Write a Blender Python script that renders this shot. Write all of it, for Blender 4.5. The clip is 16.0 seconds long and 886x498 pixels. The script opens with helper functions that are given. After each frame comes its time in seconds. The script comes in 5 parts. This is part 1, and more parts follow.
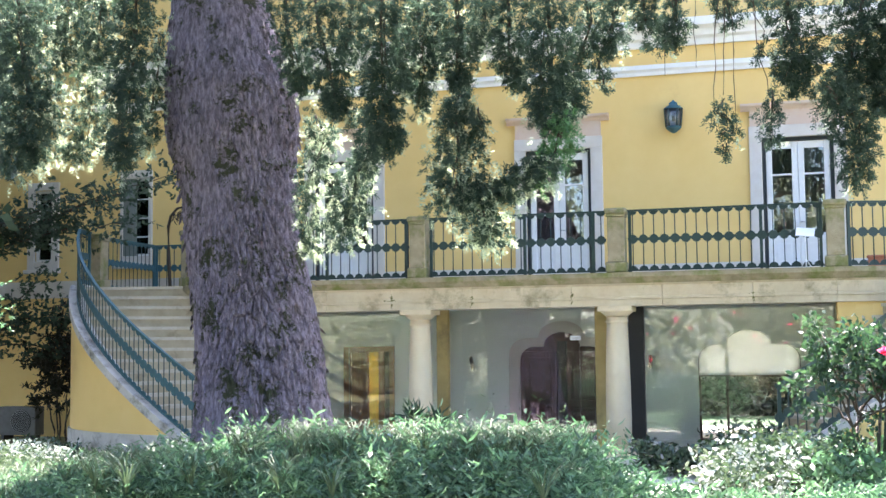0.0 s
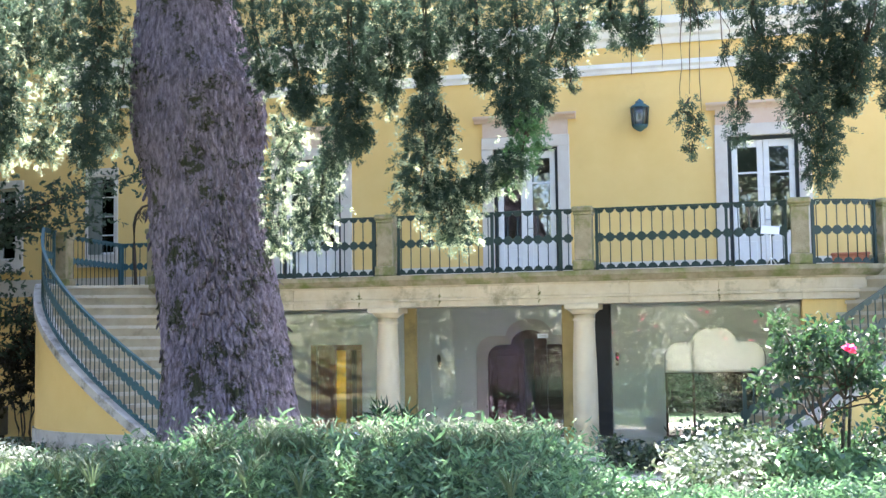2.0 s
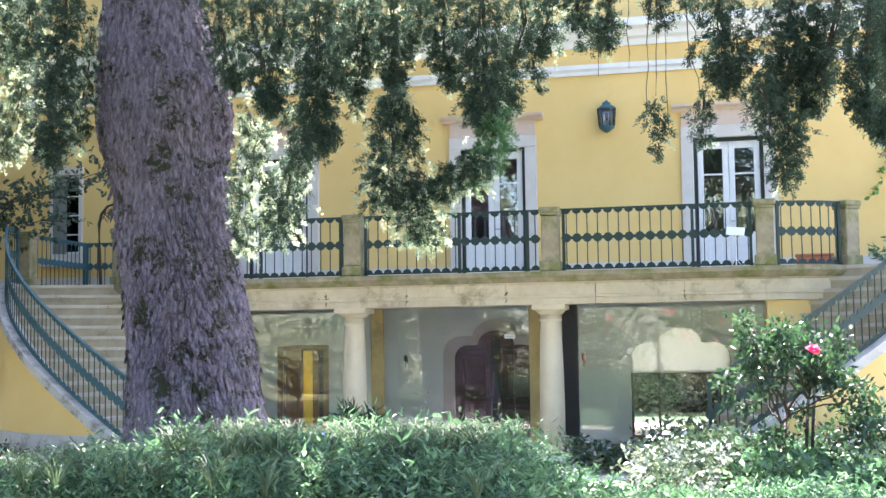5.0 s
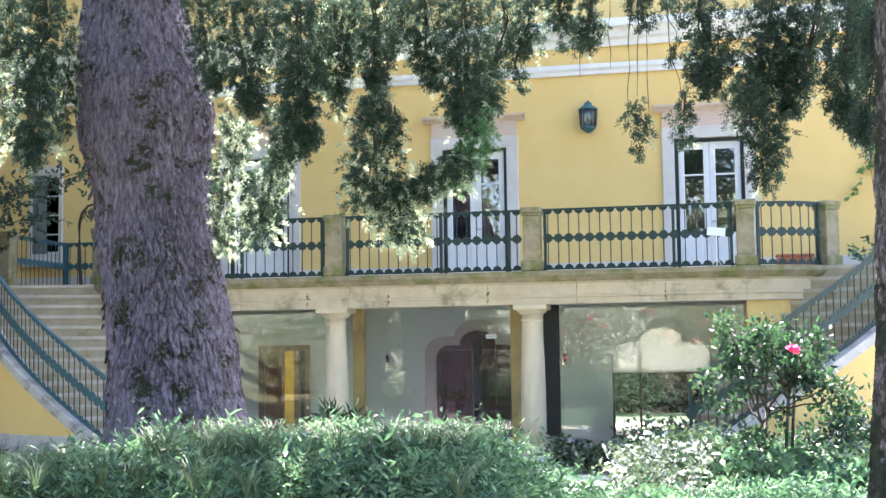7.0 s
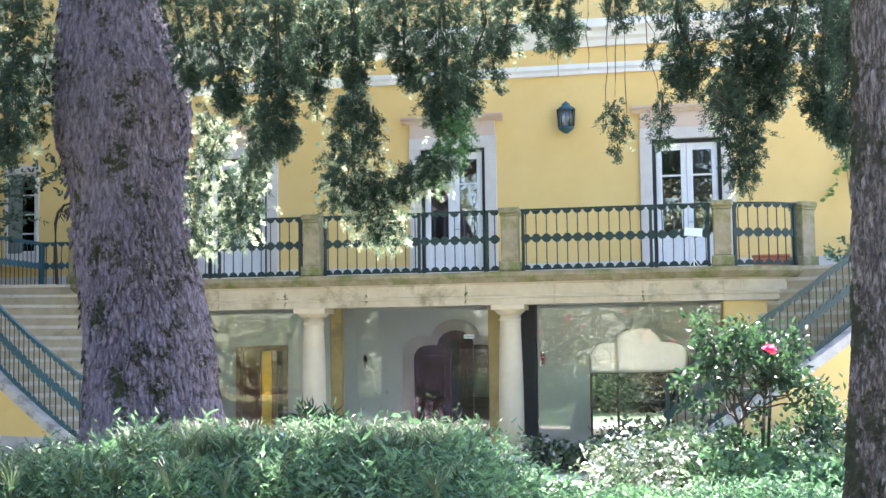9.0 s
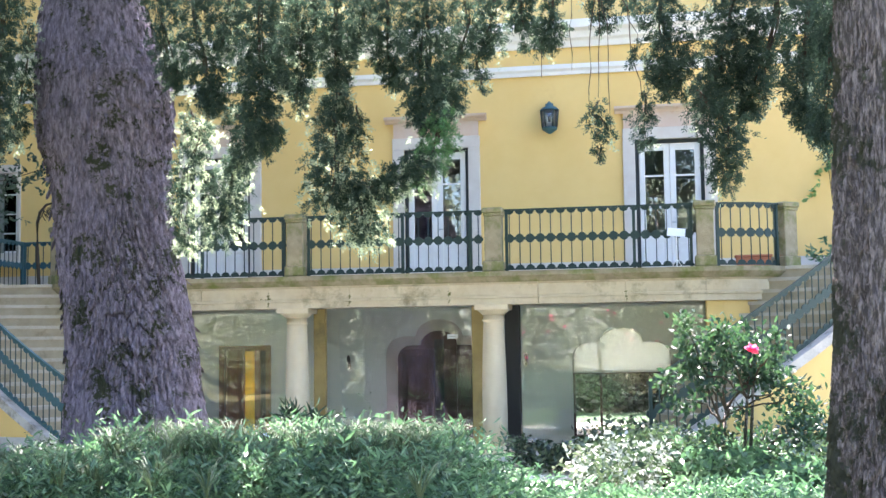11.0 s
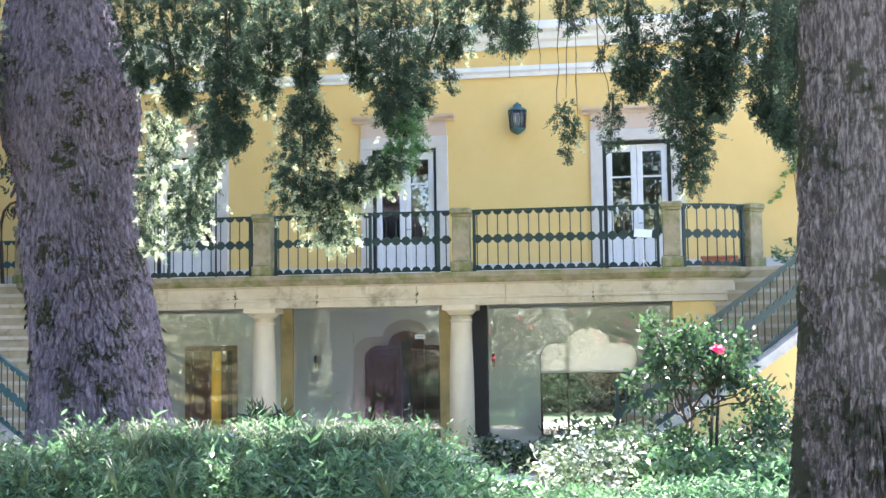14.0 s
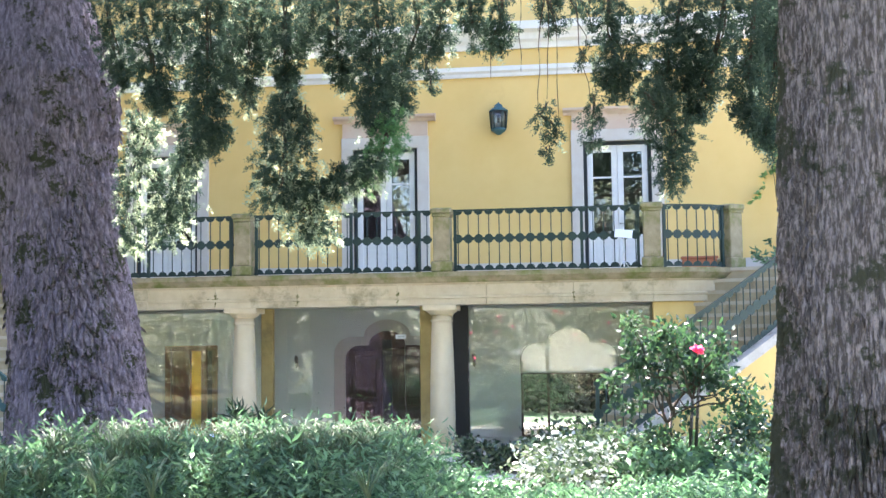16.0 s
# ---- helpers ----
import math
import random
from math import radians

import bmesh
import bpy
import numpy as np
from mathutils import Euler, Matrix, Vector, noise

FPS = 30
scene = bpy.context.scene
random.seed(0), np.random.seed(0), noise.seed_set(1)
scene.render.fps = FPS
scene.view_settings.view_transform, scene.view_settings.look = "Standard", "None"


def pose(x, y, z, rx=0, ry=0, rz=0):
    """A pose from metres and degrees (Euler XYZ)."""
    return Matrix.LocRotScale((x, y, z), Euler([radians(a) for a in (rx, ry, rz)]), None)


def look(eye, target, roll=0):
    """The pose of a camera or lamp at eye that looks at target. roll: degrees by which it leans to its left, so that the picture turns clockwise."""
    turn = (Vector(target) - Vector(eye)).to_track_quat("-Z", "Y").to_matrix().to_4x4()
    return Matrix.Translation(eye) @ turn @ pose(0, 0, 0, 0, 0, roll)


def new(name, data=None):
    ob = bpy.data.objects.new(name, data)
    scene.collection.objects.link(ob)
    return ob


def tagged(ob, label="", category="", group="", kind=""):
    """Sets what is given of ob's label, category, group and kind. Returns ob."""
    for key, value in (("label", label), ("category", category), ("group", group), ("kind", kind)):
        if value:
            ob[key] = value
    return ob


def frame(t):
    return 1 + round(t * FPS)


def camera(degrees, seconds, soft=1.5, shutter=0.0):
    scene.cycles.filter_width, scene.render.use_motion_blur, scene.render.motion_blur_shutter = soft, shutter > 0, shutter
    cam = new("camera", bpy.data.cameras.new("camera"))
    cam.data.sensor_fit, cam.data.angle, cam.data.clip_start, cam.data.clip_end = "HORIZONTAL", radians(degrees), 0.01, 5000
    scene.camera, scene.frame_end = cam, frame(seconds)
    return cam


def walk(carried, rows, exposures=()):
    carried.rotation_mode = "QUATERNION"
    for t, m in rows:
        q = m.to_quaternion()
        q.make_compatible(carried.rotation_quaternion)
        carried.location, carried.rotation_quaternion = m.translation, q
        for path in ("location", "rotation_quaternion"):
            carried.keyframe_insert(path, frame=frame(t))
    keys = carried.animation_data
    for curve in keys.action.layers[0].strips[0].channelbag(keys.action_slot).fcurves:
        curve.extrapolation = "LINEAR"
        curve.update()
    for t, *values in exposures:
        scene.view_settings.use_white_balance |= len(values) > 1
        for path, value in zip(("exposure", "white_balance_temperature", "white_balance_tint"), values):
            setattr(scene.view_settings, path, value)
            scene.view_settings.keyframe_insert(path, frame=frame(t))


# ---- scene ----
cam = camera(39.0, 16.0)
EYE = 1.65
# seconds, tilt, lean, heading: a tripod pan from one spot
ROWS = [
    (0.0, 94.593, 0.609, 16.262),
    (0.5, 94.558, 0.738, 15.813),
    (1.0, 94.521, 0.767, 15.435),
    (1.5, 94.505, 0.777, 15.104),
    (2.0, 94.49, 0.779, 14.781),
    (2.5, 94.483, 0.783, 14.498),
    (3.0, 94.487, 0.796, 14.218),
    (3.5, 94.482, 0.788, 13.977),
    (4.0, 94.484, 0.778, 13.742),
    (6.5, 94.483, 0.778, 12.624),
    (7.0, 94.481, 0.789, 12.432),
    (7.5, 94.479, 0.765, 12.23),
    (8.0, 94.475, 0.75, 11.971),
    (8.5, 94.473, 0.746, 11.702),
    (9.0, 94.468, 0.778, 11.424),
    (11.5, 94.46, 0.777, 10.457),
    (12.0, 94.459, 0.745, 10.196),
    (12.5, 94.456, 0.761, 9.916),
    (13.0, 94.451, 0.757, 9.63),
    (13.5, 94.451, 0.757, 9.396),
    (14.0, 94.451, 0.772, 9.184),
    (14.5, 94.454, 0.777, 9.015),
    (15.0, 94.447, 0.766, 8.795),
    (15.5, 94.446, 0.749, 8.566),
    (16.0, 94.442, 0.732, 8.304),
]
walk(cam, [(t, pose(0, 0, EYE, rx, ry, rz)) for t, rx, ry, rz in ROWS], [(0.0, 3.12, 6220, 21), (16.0, 3.12, 6220, 21)])

# ---- light ----
SUN_EL, SUN_AZ = 56.0, -8.0          # degrees; azimuth from +y, positive towards +x
world = bpy.data.worlds.new("sky")
scene.world = world
world.use_nodes = True
wn = world.node_tree.nodes
sky = wn.new("ShaderNodeTexSky")
sky.sky_type = "NISHITA"
sky.sun_disc = False
sky.sun_elevation, sky.sun_rotation = radians(SUN_EL), radians(SUN_AZ)
world.node_tree.links.new(sky.outputs[0], wn["Background"].inputs[0])
wn["Background"].inputs[1].default_value = 0.11
sun_data = bpy.data.lights.new("sun", "SUN")
sun_data.energy, sun_data.angle, sun_data.color = 5.0, radians(0.53), (1.0, 0.94, 0.84)
sun = new("sun", sun_data)
toward = Vector((math.sin(radians(SUN_AZ)) * math.cos(radians(SUN_EL)), math.cos(radians(SUN_AZ)) * math.cos(radians(SUN_EL)), math.sin(radians(SUN_EL))))
sun.matrix_world = look(toward * 40, (0, 0, 0))


# ---- materials ----
def material(name, base, rough=0.8, second=None, scale=6.0, bump=0.3, bump_scale=40.0, stain=None, stain_scale=1.2, stain_amount=0.5, metal=0.0, stretch=(1, 1, 1), leafy=0.0, spec=0.5):
    """A two-scale procedural surface: base to second in large patches, a stain with soft edges, fine relief."""
    m = bpy.data.materials.new(name)
    m.use_nodes = True
    nt = m.node_tree
    n, l = nt.nodes, nt.links
    b = n["Principled BSDF"]
    b.inputs["Roughness"].default_value, b.inputs["Metallic"].default_value = rough, metal
    b.inputs["Specular IOR Level"].default_value = spec
    tc = n.new("ShaderNodeTexCoord")
    mp = n.new("ShaderNodeMapping")
    mp.inputs["Scale"].default_value = stretch
    l.new(tc.outputs["Object"], mp.inputs["Vector"])
    t1 = n.new("ShaderNodeTexNoise")
    t1.inputs["Scale"].default_value, t1.inputs["Detail"].default_value, t1.inputs["Roughness"].default_value = scale, 8, 0.65
    l.new(mp.outputs[0], t1.inputs["Vector"])
    r1 = n.new("ShaderNodeValToRGB")
    r1.color_ramp.elements[0].position, r1.color_ramp.elements[1].position = 0.32, 0.68
    r1.color_ramp.elements[0].color = (*base, 1)
    r1.color_ramp.elements[1].color = (*(second or [c * 0.85 for c in base]), 1)
    l.new(t1.outputs[0], r1.inputs[0])
    col = r1.outputs[0]
    if stain:
        t2 = n.new("ShaderNodeTexNoise")
        t2.inputs["Scale"].default_value, t2.inputs["Detail"].default_value, t2.inputs["Roughness"].default_value = stain_scale, 9, 0.7
        l.new(mp.outputs[0], t2.inputs["Vector"])
        r2 = n.new("ShaderNodeValToRGB")
        r2.color_ramp.elements[0].position, r2.color_ramp.elements[1].position = 0.66 - 0.25 * stain_amount, 0.8 - 0.2 * stain_amount
        l.new(t2.outputs[0], r2.inputs[0])
        mix = n.new("ShaderNodeMixRGB")
        mix.inputs[2].default_value = (*stain, 1)
        l.new(r2.outputs[0], mix.inputs[0])
        l.new(col, mix.inputs[1])
        col = mix.outputs[0]
    l.new(col, b.inputs["Base Color"])
    if bump:
        t3 = n.new("ShaderNodeTexNoise")
        t3.inputs["Scale"].default_value, t3.inputs["Detail"].default_value = bump_scale, 6
        l.new(mp.outputs[0], t3.inputs["Vector"])
        bp = n.new("ShaderNodeBump")
        bp.inputs["Strength"].default_value, bp.inputs["Distance"].default_value = bump, 0.02
        l.new(t3.outputs[0], bp.inputs["Height"])
        l.new(bp.outputs[0], b.inputs["Normal"])
    return m


def leaf_material(name, dark, light, through_light=0.45, rough=0.5, spec=0.4, glow=(2.0, 2.3, 1.8)):
    """Leaves that differ one by one, glossy above and letting light through."""
    m = bpy.data.materials.new(name)
    m.use_nodes = True
    n, l = m.node_tree.nodes, m.node_tree.links
    b = n["Principled BSDF"]
    geo = n.new("ShaderNodeNewGeometry")
    r = n.new("ShaderNodeValToRGB")
    r.color_ramp.elements[0].color, r.color_ramp.elements[1].color = (*dark, 1), (*light, 1)
    l.new(geo.outputs["Random Per Island"], r.inputs[0])
    l.new(r.outputs[0], b.inputs["Base Color"])
    b.inputs["Roughness"].default_value, b.inputs["Specular IOR Level"].default_value = rough, spec
    tr = n.new("ShaderNodeBsdfTranslucent")
    gm = n.new("ShaderNodeMixRGB")
    gm.blend_type, gm.inputs[0].default_value, gm.inputs[2].default_value = "MULTIPLY", 1.0, (*glow, 1)
    l.new(r.outputs[0], gm.inputs[1])
    l.new(gm.outputs[0], tr.inputs[0])
    mx = n.new("ShaderNodeMixShader")
    mx.inputs[0].default_value = through_light
    l.new(b.outputs[0], mx.inputs[1])
    l.new(tr.outputs[0], mx.inputs[2])
    l.new(mx.outputs[0], n["Material Output"].inputs[0])
    return m


def blind_material(name, colour):
    """White cloth that lets half of the light through."""
    m = material(name, colour, 0.8, [c * 0.94 for c in colour], 2.5, 0.05, 60)
    n, l = m.node_tree.nodes, m.node_tree.links
    tr, mx = n.new("ShaderNodeBsdfTranslucent"), n.new("ShaderNodeMixShader")
    tr.inputs[0].default_value, mx.inputs[0].default_value = (*colour, 1), 0.8
    l.new(n["Principled BSDF"].outputs[0], mx.inputs[1])
    l.new(tr.outputs[0], mx.inputs[2])
    l.new(mx.outputs[0], n["Material Output"].inputs[0])
    return m


def glass_material(name, tint=(1, 1, 1), rough=0.0, gloss=1.5):
    """Thin pane: see-through with a mirror-like skin."""
    m = bpy.data.materials.new(name)
    m.use_nodes = True
    n, l = m.node_tree.nodes, m.node_tree.links
    n.remove(n["Principled BSDF"])
    tp, gl, fr, mx = n.new("ShaderNodeBsdfTransparent"), n.new("ShaderNodeBsdfGlossy"), n.new("ShaderNodeFresnel"), n.new("ShaderNodeMixShader")
    tp.inputs[0].default_value = (*tint, 1)
    gl.inputs["Roughness"].default_value = rough
    fr.inputs[0].default_value = gloss
    l.new(fr.outputs[0], mx.inputs[0])
    l.new(tp.outputs[0], mx.inputs[1])
    l.new(gl.outputs[0], mx.inputs[2])
    l.new(mx.outputs[0], n["Material Output"].inputs[0])
    return m


def bark_material(name, light, dark, moss, moss_scale, moss_amount, grain, low=0.40, high=0.60, fibre=0.25, relief=0.05):
    """Bark with upright fibres, pale and dark strips, and moss in patches."""
    m = material(name, light, 0.92, dark, grain, 1.0, 130, stretch=(1, 1, fibre))
    n, l = m.node_tree.nodes, m.node_tree.links
    for x in n:
        if x.type == "BUMP":
            x.inputs["Distance"].default_value = relief
            rough_noise = x.inputs["Height"].links[0].from_node
            rough_noise.inputs["Detail"].default_value, rough_noise.inputs["Roughness"].default_value = 10, 0.72
    b = n["Principled BSDF"]
    ramp = [x for x in n if x.type == "VALTORGB"][0].color_ramp
    ramp.elements[0].position, ramp.elements[1].position = low, high
    old = b.inputs["Base Color"].links[0].from_socket
    tc = n.new("ShaderNodeTexCoord")
    big, small = n.new("ShaderNodeTexNoise"), n.new("ShaderNodeTexNoise")
    big.inputs["Scale"].default_value, big.inputs["Detail"].default_value = moss_scale, 3
    small.inputs["Scale"].default_value, small.inputs["Detail"].default_value, small.inputs["Roughness"].default_value = moss_scale * 6, 8, 0.7
    for t in (big, small):
        l.new(tc.outputs["Object"], t.inputs["Vector"])
    add = n.new("ShaderNodeMath")
    add.operation = "ADD"
    l.new(big.outputs[0], add.inputs[0])
    l.new(small.outputs[0], add.inputs[1])
    r = n.new("ShaderNodeValToRGB")
    r.color_ramp.elements[0].position, r.color_ramp.elements[1].position = (1.22 - 0.28 * moss_amount) / 2, (1.30 - 0.26 * moss_amount) / 2
    half = n.new("ShaderNodeMath")
    half.operation, half.inputs[1].default_value = "MULTIPLY", 0.5
    l.new(add.outputs[0], half.inputs[0])
    l.new(half.outputs[0], r.inputs[0])
    mix = n.new("ShaderNodeMixRGB")
    mix.inputs[2].default_value = (*moss, 1)
    l.new(r.outputs[0], mix.inputs[0])
    l.new(old, mix.inputs[1])
    l.new(mix.outputs[0], b.inputs["Base Color"])
    return m


M_YELLOW = material("ochre_limewash", (0.80, 0.57, 0.222), 0.9, (0.76, 0.525, 0.19), 1.4, 0.15, 60, (0.70, 0.47, 0.18), 0.9, 0.25)
M_WHITE = material("white_paint", (0.80, 0.79, 0.76), 0.55, (0.72, 0.71, 0.68), 5, 0.08, 80)
M_PORCH = material("pale_green_plaster", (0.84, 0.88, 0.82), 0.85, (0.80, 0.84, 0.78), 1.5, 0.1, 60)
M_STONE = material("limestone", (0.70, 0.61, 0.44), 0.85, (0.57, 0.47, 0.31), 3.2, 0.5, 50, (0.24, 0.20, 0.11), 1.7, 0.50)
M_SURROUND = material("pale_limestone", (0.66, 0.62, 0.56), 0.8, (0.60, 0.54, 0.47), 4, 0.3, 60)
M_PINK = material("rose_limestone", (0.62, 0.44, 0.33), 0.8, (0.64, 0.52, 0.42), 3, 0.3, 60, (0.5, 0.3, 0.2), 2, 0.3)
M_MOSS = material("mossy_stone", (0.42, 0.35, 0.23), 0.9, (0.25, 0.21, 0.12), 5, 0.6, 45, (0.16, 0.185, 0.045), 2.6, 0.78)
# riser stone coloured darker than the treads for the shade under each nosing
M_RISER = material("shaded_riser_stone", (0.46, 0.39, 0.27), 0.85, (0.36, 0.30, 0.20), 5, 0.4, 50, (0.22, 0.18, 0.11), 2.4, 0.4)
M_PLINTH = material("worn_plinth_render", (0.60, 0.57, 0.53), 0.9, (0.44, 0.41, 0.37), 4, 0.5, 40, (0.17, 0.155, 0.13), 3.2, 0.62)
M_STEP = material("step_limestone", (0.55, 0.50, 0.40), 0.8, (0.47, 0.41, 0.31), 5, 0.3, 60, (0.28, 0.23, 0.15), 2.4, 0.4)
M_IRON = material("green_iron_paint", (0.013, 0.036, 0.032), 0.5, (0.02, 0.046, 0.04), 20, 0.15, 90)
M_IRON_BLUE = material("teal_iron_paint", (0.030, 0.092, 0.112), 0.65, (0.042, 0.115, 0.135), 20, 0.15, 90)
M_DARK = material("dark_green_frame", (0.012, 0.018, 0.02), 0.5, None, 20, 0.05)
M_WOOD = material("dark_mahogany", (0.075, 0.022, 0.014), 0.4, (0.045, 0.014, 0.010), 3, 0.2, 30, stretch=(6, 6, 0.8))
M_WOOD_LIGHT = material("varnished_pine", (0.30, 0.13, 0.05), 0.45, (0.22, 0.09, 0.03), 3, 0.2, 30, stretch=(6, 6, 0.8))
M_CURTAIN = blind_material("golden_curtain", (0.95, 0.80, 0.22))
M_OCHRE = material("worn_ochre_paint", (0.47, 0.35, 0.14), 0.8, (0.36, 0.26, 0.10), 3, 0.2, 50, (0.22, 0.17, 0.08), 2.0, 0.4)
M_SHUTTER = material("grey_green_shutter_paint", (0.20, 0.22, 0.19), 0.6, (0.16, 0.18, 0.155), 6, 0.1, 60)
M_ROOM = material("room_plaster", (0.82, 0.81, 0.77), 0.9, None, 2, 0.1)
M_ROOF = material("clay_roof_tile", (0.38, 0.16, 0.09), 0.85, (0.28, 0.12, 0.07), 5, 0.4, 30)
M_METAL = material("grey_sheet_metal", (0.42, 0.43, 0.42), 0.5, (0.36, 0.36, 0.35), 8, 0.1, 40, metal=0.3)
# casing grey darkened to imitate the deep shade by the left wall
M_CASING = material("shade_darkened_casing", (0.16, 0.16, 0.155), 0.6, (0.11, 0.11, 0.105), 6, 0.1, 40, metal=0.2)
M_LANTERN = glass_material("hazy_lantern_glass", (0.85, 0.9, 0.9), 0.35, 2.3)
M_BLACK = material("black_plastic", (0.02, 0.02, 0.02), 0.5, None, 20, 0.1)
M_TERRA = material("terracotta", (0.48, 0.18, 0.09), 0.8, (0.40, 0.14, 0.07), 8, 0.3, 40)
M_PAPER = material("white_card", (0.85, 0.85, 0.86), 0.6, (0.80, 0.80, 0.82), 12, 0.0)
M_BARK = bark_material("purple_grey_bark", (0.385, 0.315, 0.405), (0.125, 0.10, 0.128), (0.050, 0.053, 0.026), 3.6, 0.56, 26.0, 0.36, 0.62, 0.32, 0.035)
M_BARK_FURROW = bark_material("furrowed_brown_bark", (0.62, 0.51, 0.49), (0.17, 0.135, 0.122), (0.095, 0.098, 0.058), 1.9, 0.78, 46.0, 0.38, 0.56, 0.22, 0.05)
M_TWIG = material("brown_twig", (0.09, 0.065, 0.045), 0.85, (0.05, 0.035, 0.025), 12, 0.4, 40)
M_GROUND = material("garden_soil_and_grass", (0.10, 0.13, 0.05), 0.95, (0.16, 0.12, 0.07), 0.8, 0.8, 8, (0.06, 0.09, 0.03), 0.35, 0.6)
M_GRAVEL = material("pale_gravel", (0.72, 0.69, 0.61), 0.95, (0.60, 0.57, 0.49), 9, 0.8, 70, (0.42, 0.38, 0.30), 1.2, 0.25)
M_LAWN = material("sunny_lawn", (0.030, 0.075, 0.022), 0.9, (0.038, 0.085, 0.026), 3, 0.6, 30)
M_NEEDLE = leaf_material("conifer_needles", (0.034, 0.055, 0.047), (0.088, 0.122, 0.096), 0.42, 0.65, 0.25, (1.6, 1.9, 1.5))
# brighter green copy for one spray, its through-light put into the colour
M_NEEDLE_GREENLIT = leaf_material("green_lit_needles", (0.055, 0.115, 0.055), (0.14, 0.25, 0.125), 0.45, glow=(1.7, 2.1, 1.6))
# pale copy of the needles: sunlight through thin foliage put into the colour
M_NEEDLE_LIT = leaf_material("lit_conifer_needles", (0.26, 0.30, 0.215), (0.54, 0.585, 0.46), 0.6, glow=(1.42, 1.52, 1.32))
M_HERB = leaf_material("herb_leaves", (0.040, 0.082, 0.054), (0.215, 0.315, 0.20), 0.3, 0.5, 0.4, (1.5, 2.1, 1.45))
M_VINE = leaf_material("fresh_vine_leaves", (0.10, 0.19, 0.07), (0.26, 0.38, 0.16), 0.3)
# sun glints of glossy dark leaves, put into a whitish leaf colour
M_LEAF_GLINT = leaf_material("sun_glint_leaves", (0.16, 0.20, 0.18), (0.52, 0.56, 0.54), 0.2, 0.35, 0.6, (1.1, 1.2, 1.0))
# leaf colour lightened so the garden looks sunlit in the glass
M_SUNLEAF = leaf_material("sunlit_garden_leaves", (0.06, 0.08, 0.045), (0.46, 0.50, 0.34), 0.22, 0.4, 0.5, (1.6, 1.8, 1.3))
M_GRASS = leaf_material("grass_blades", (0.055, 0.09, 0.05), (0.15, 0.195, 0.115), 0.15, 0.6, 0.25)
M_SHRUB = leaf_material("glossy_shrub_leaves", (0.024, 0.048, 0.028), (0.085, 0.12, 0.066), 0.16, 0.22, 0.9)
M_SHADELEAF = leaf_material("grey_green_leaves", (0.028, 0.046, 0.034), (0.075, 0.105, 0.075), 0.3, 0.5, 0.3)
M_CAMELLIA = leaf_material("glossy_camellia_leaves", (0.020, 0.044, 0.034), (0.070, 0.112, 0.074), 0.25, 0.5, 0.32, (1.8, 2.4, 1.3))
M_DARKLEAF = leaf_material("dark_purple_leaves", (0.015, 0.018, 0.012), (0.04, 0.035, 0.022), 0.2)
M_PETAL = leaf_material("pink_petals", (0.75, 0.06, 0.20), (0.88, 0.16, 0.34), 0.3)
M_BLUEPETAL = leaf_material("blue_petals", (0.35, 0.42, 0.75), (0.45, 0.52, 0.85), 0.3)
M_GLASS = glass_material("clear_glass", gloss=1.88)
M_GLASS_DARK = glass_material("dim_glass", (0.6, 0.66, 0.62), gloss=2.05)
M_FROST = blind_material("frosted_blind", (0.86, 0.88, 0.84))


# ---- building blocks ----
def box(bm, x0, x1, y0, y1, z0, z1, bevel=0.0):
    b = bmesh.new()
    bmesh.ops.create_cube(b, size=1)
    bmesh.ops.transform(b, matrix=Matrix.Translation(((x0 + x1) / 2, (y0 + y1) / 2, (z0 + z1) / 2)) @ Matrix.Diagonal((x1 - x0, y1 - y0, z1 - z0, 1)), verts=b.verts)
    if bevel:
        bmesh.ops.bevel(b, geom=b.edges[:], offset=bevel, segments=1, affect="EDGES")
    join(bm, b)
    return bm


def join(bm, other):
    """Adds another bmesh to bm, and frees it."""
    vs = {}
    for v in other.verts:
        vs[v] = bm.verts.new(v.co)
    for f in other.faces:
        nf = bm.faces.new([vs[v] for v in f.verts])
        nf.smooth = f.smooth
    other.free()


def cyl(bm, p, q, r0, r1=None, n=8, smooth=True):
    """A tapered rod from p to q."""
    p, q = Vector(p), Vector(q)
    b = bmesh.new()
    bmesh.ops.create_cone(b, cap_ends=True, segments=n, radius1=r0, radius2=r0 if r1 is None else r1, depth=(q - p).length)
    for f in b.faces:
        f.smooth = smooth and len(f.verts) == 4
    bmesh.ops.transform(b, matrix=Matrix.Translation((p + q) / 2) @ (q - p).to_track_quat("Z", "Y").to_matrix().to_4x4(), verts=b.verts)
    join(bm, b)
    return bm


def lathe(bm, profile, x, y, n=24):
    """Turns (radius, height) pairs about the upright through x, y."""
    rings = []
    for r, z in profile:
        rings.append([bm.verts.new((x + r * math.cos(2 * math.pi * i / n), y + r * math.sin(2 * math.pi * i / n), z)) for i in range(n)])
    for a, b in zip(rings, rings[1:]):
        for i in range(n):
            f = bm.faces.new((a[i], a[(i + 1) % n], b[(i + 1) % n], b[i]))
            f.smooth = True
    bm.faces.new(rings[0][::-1])
    bm.faces.new(rings[-1])
    return bm


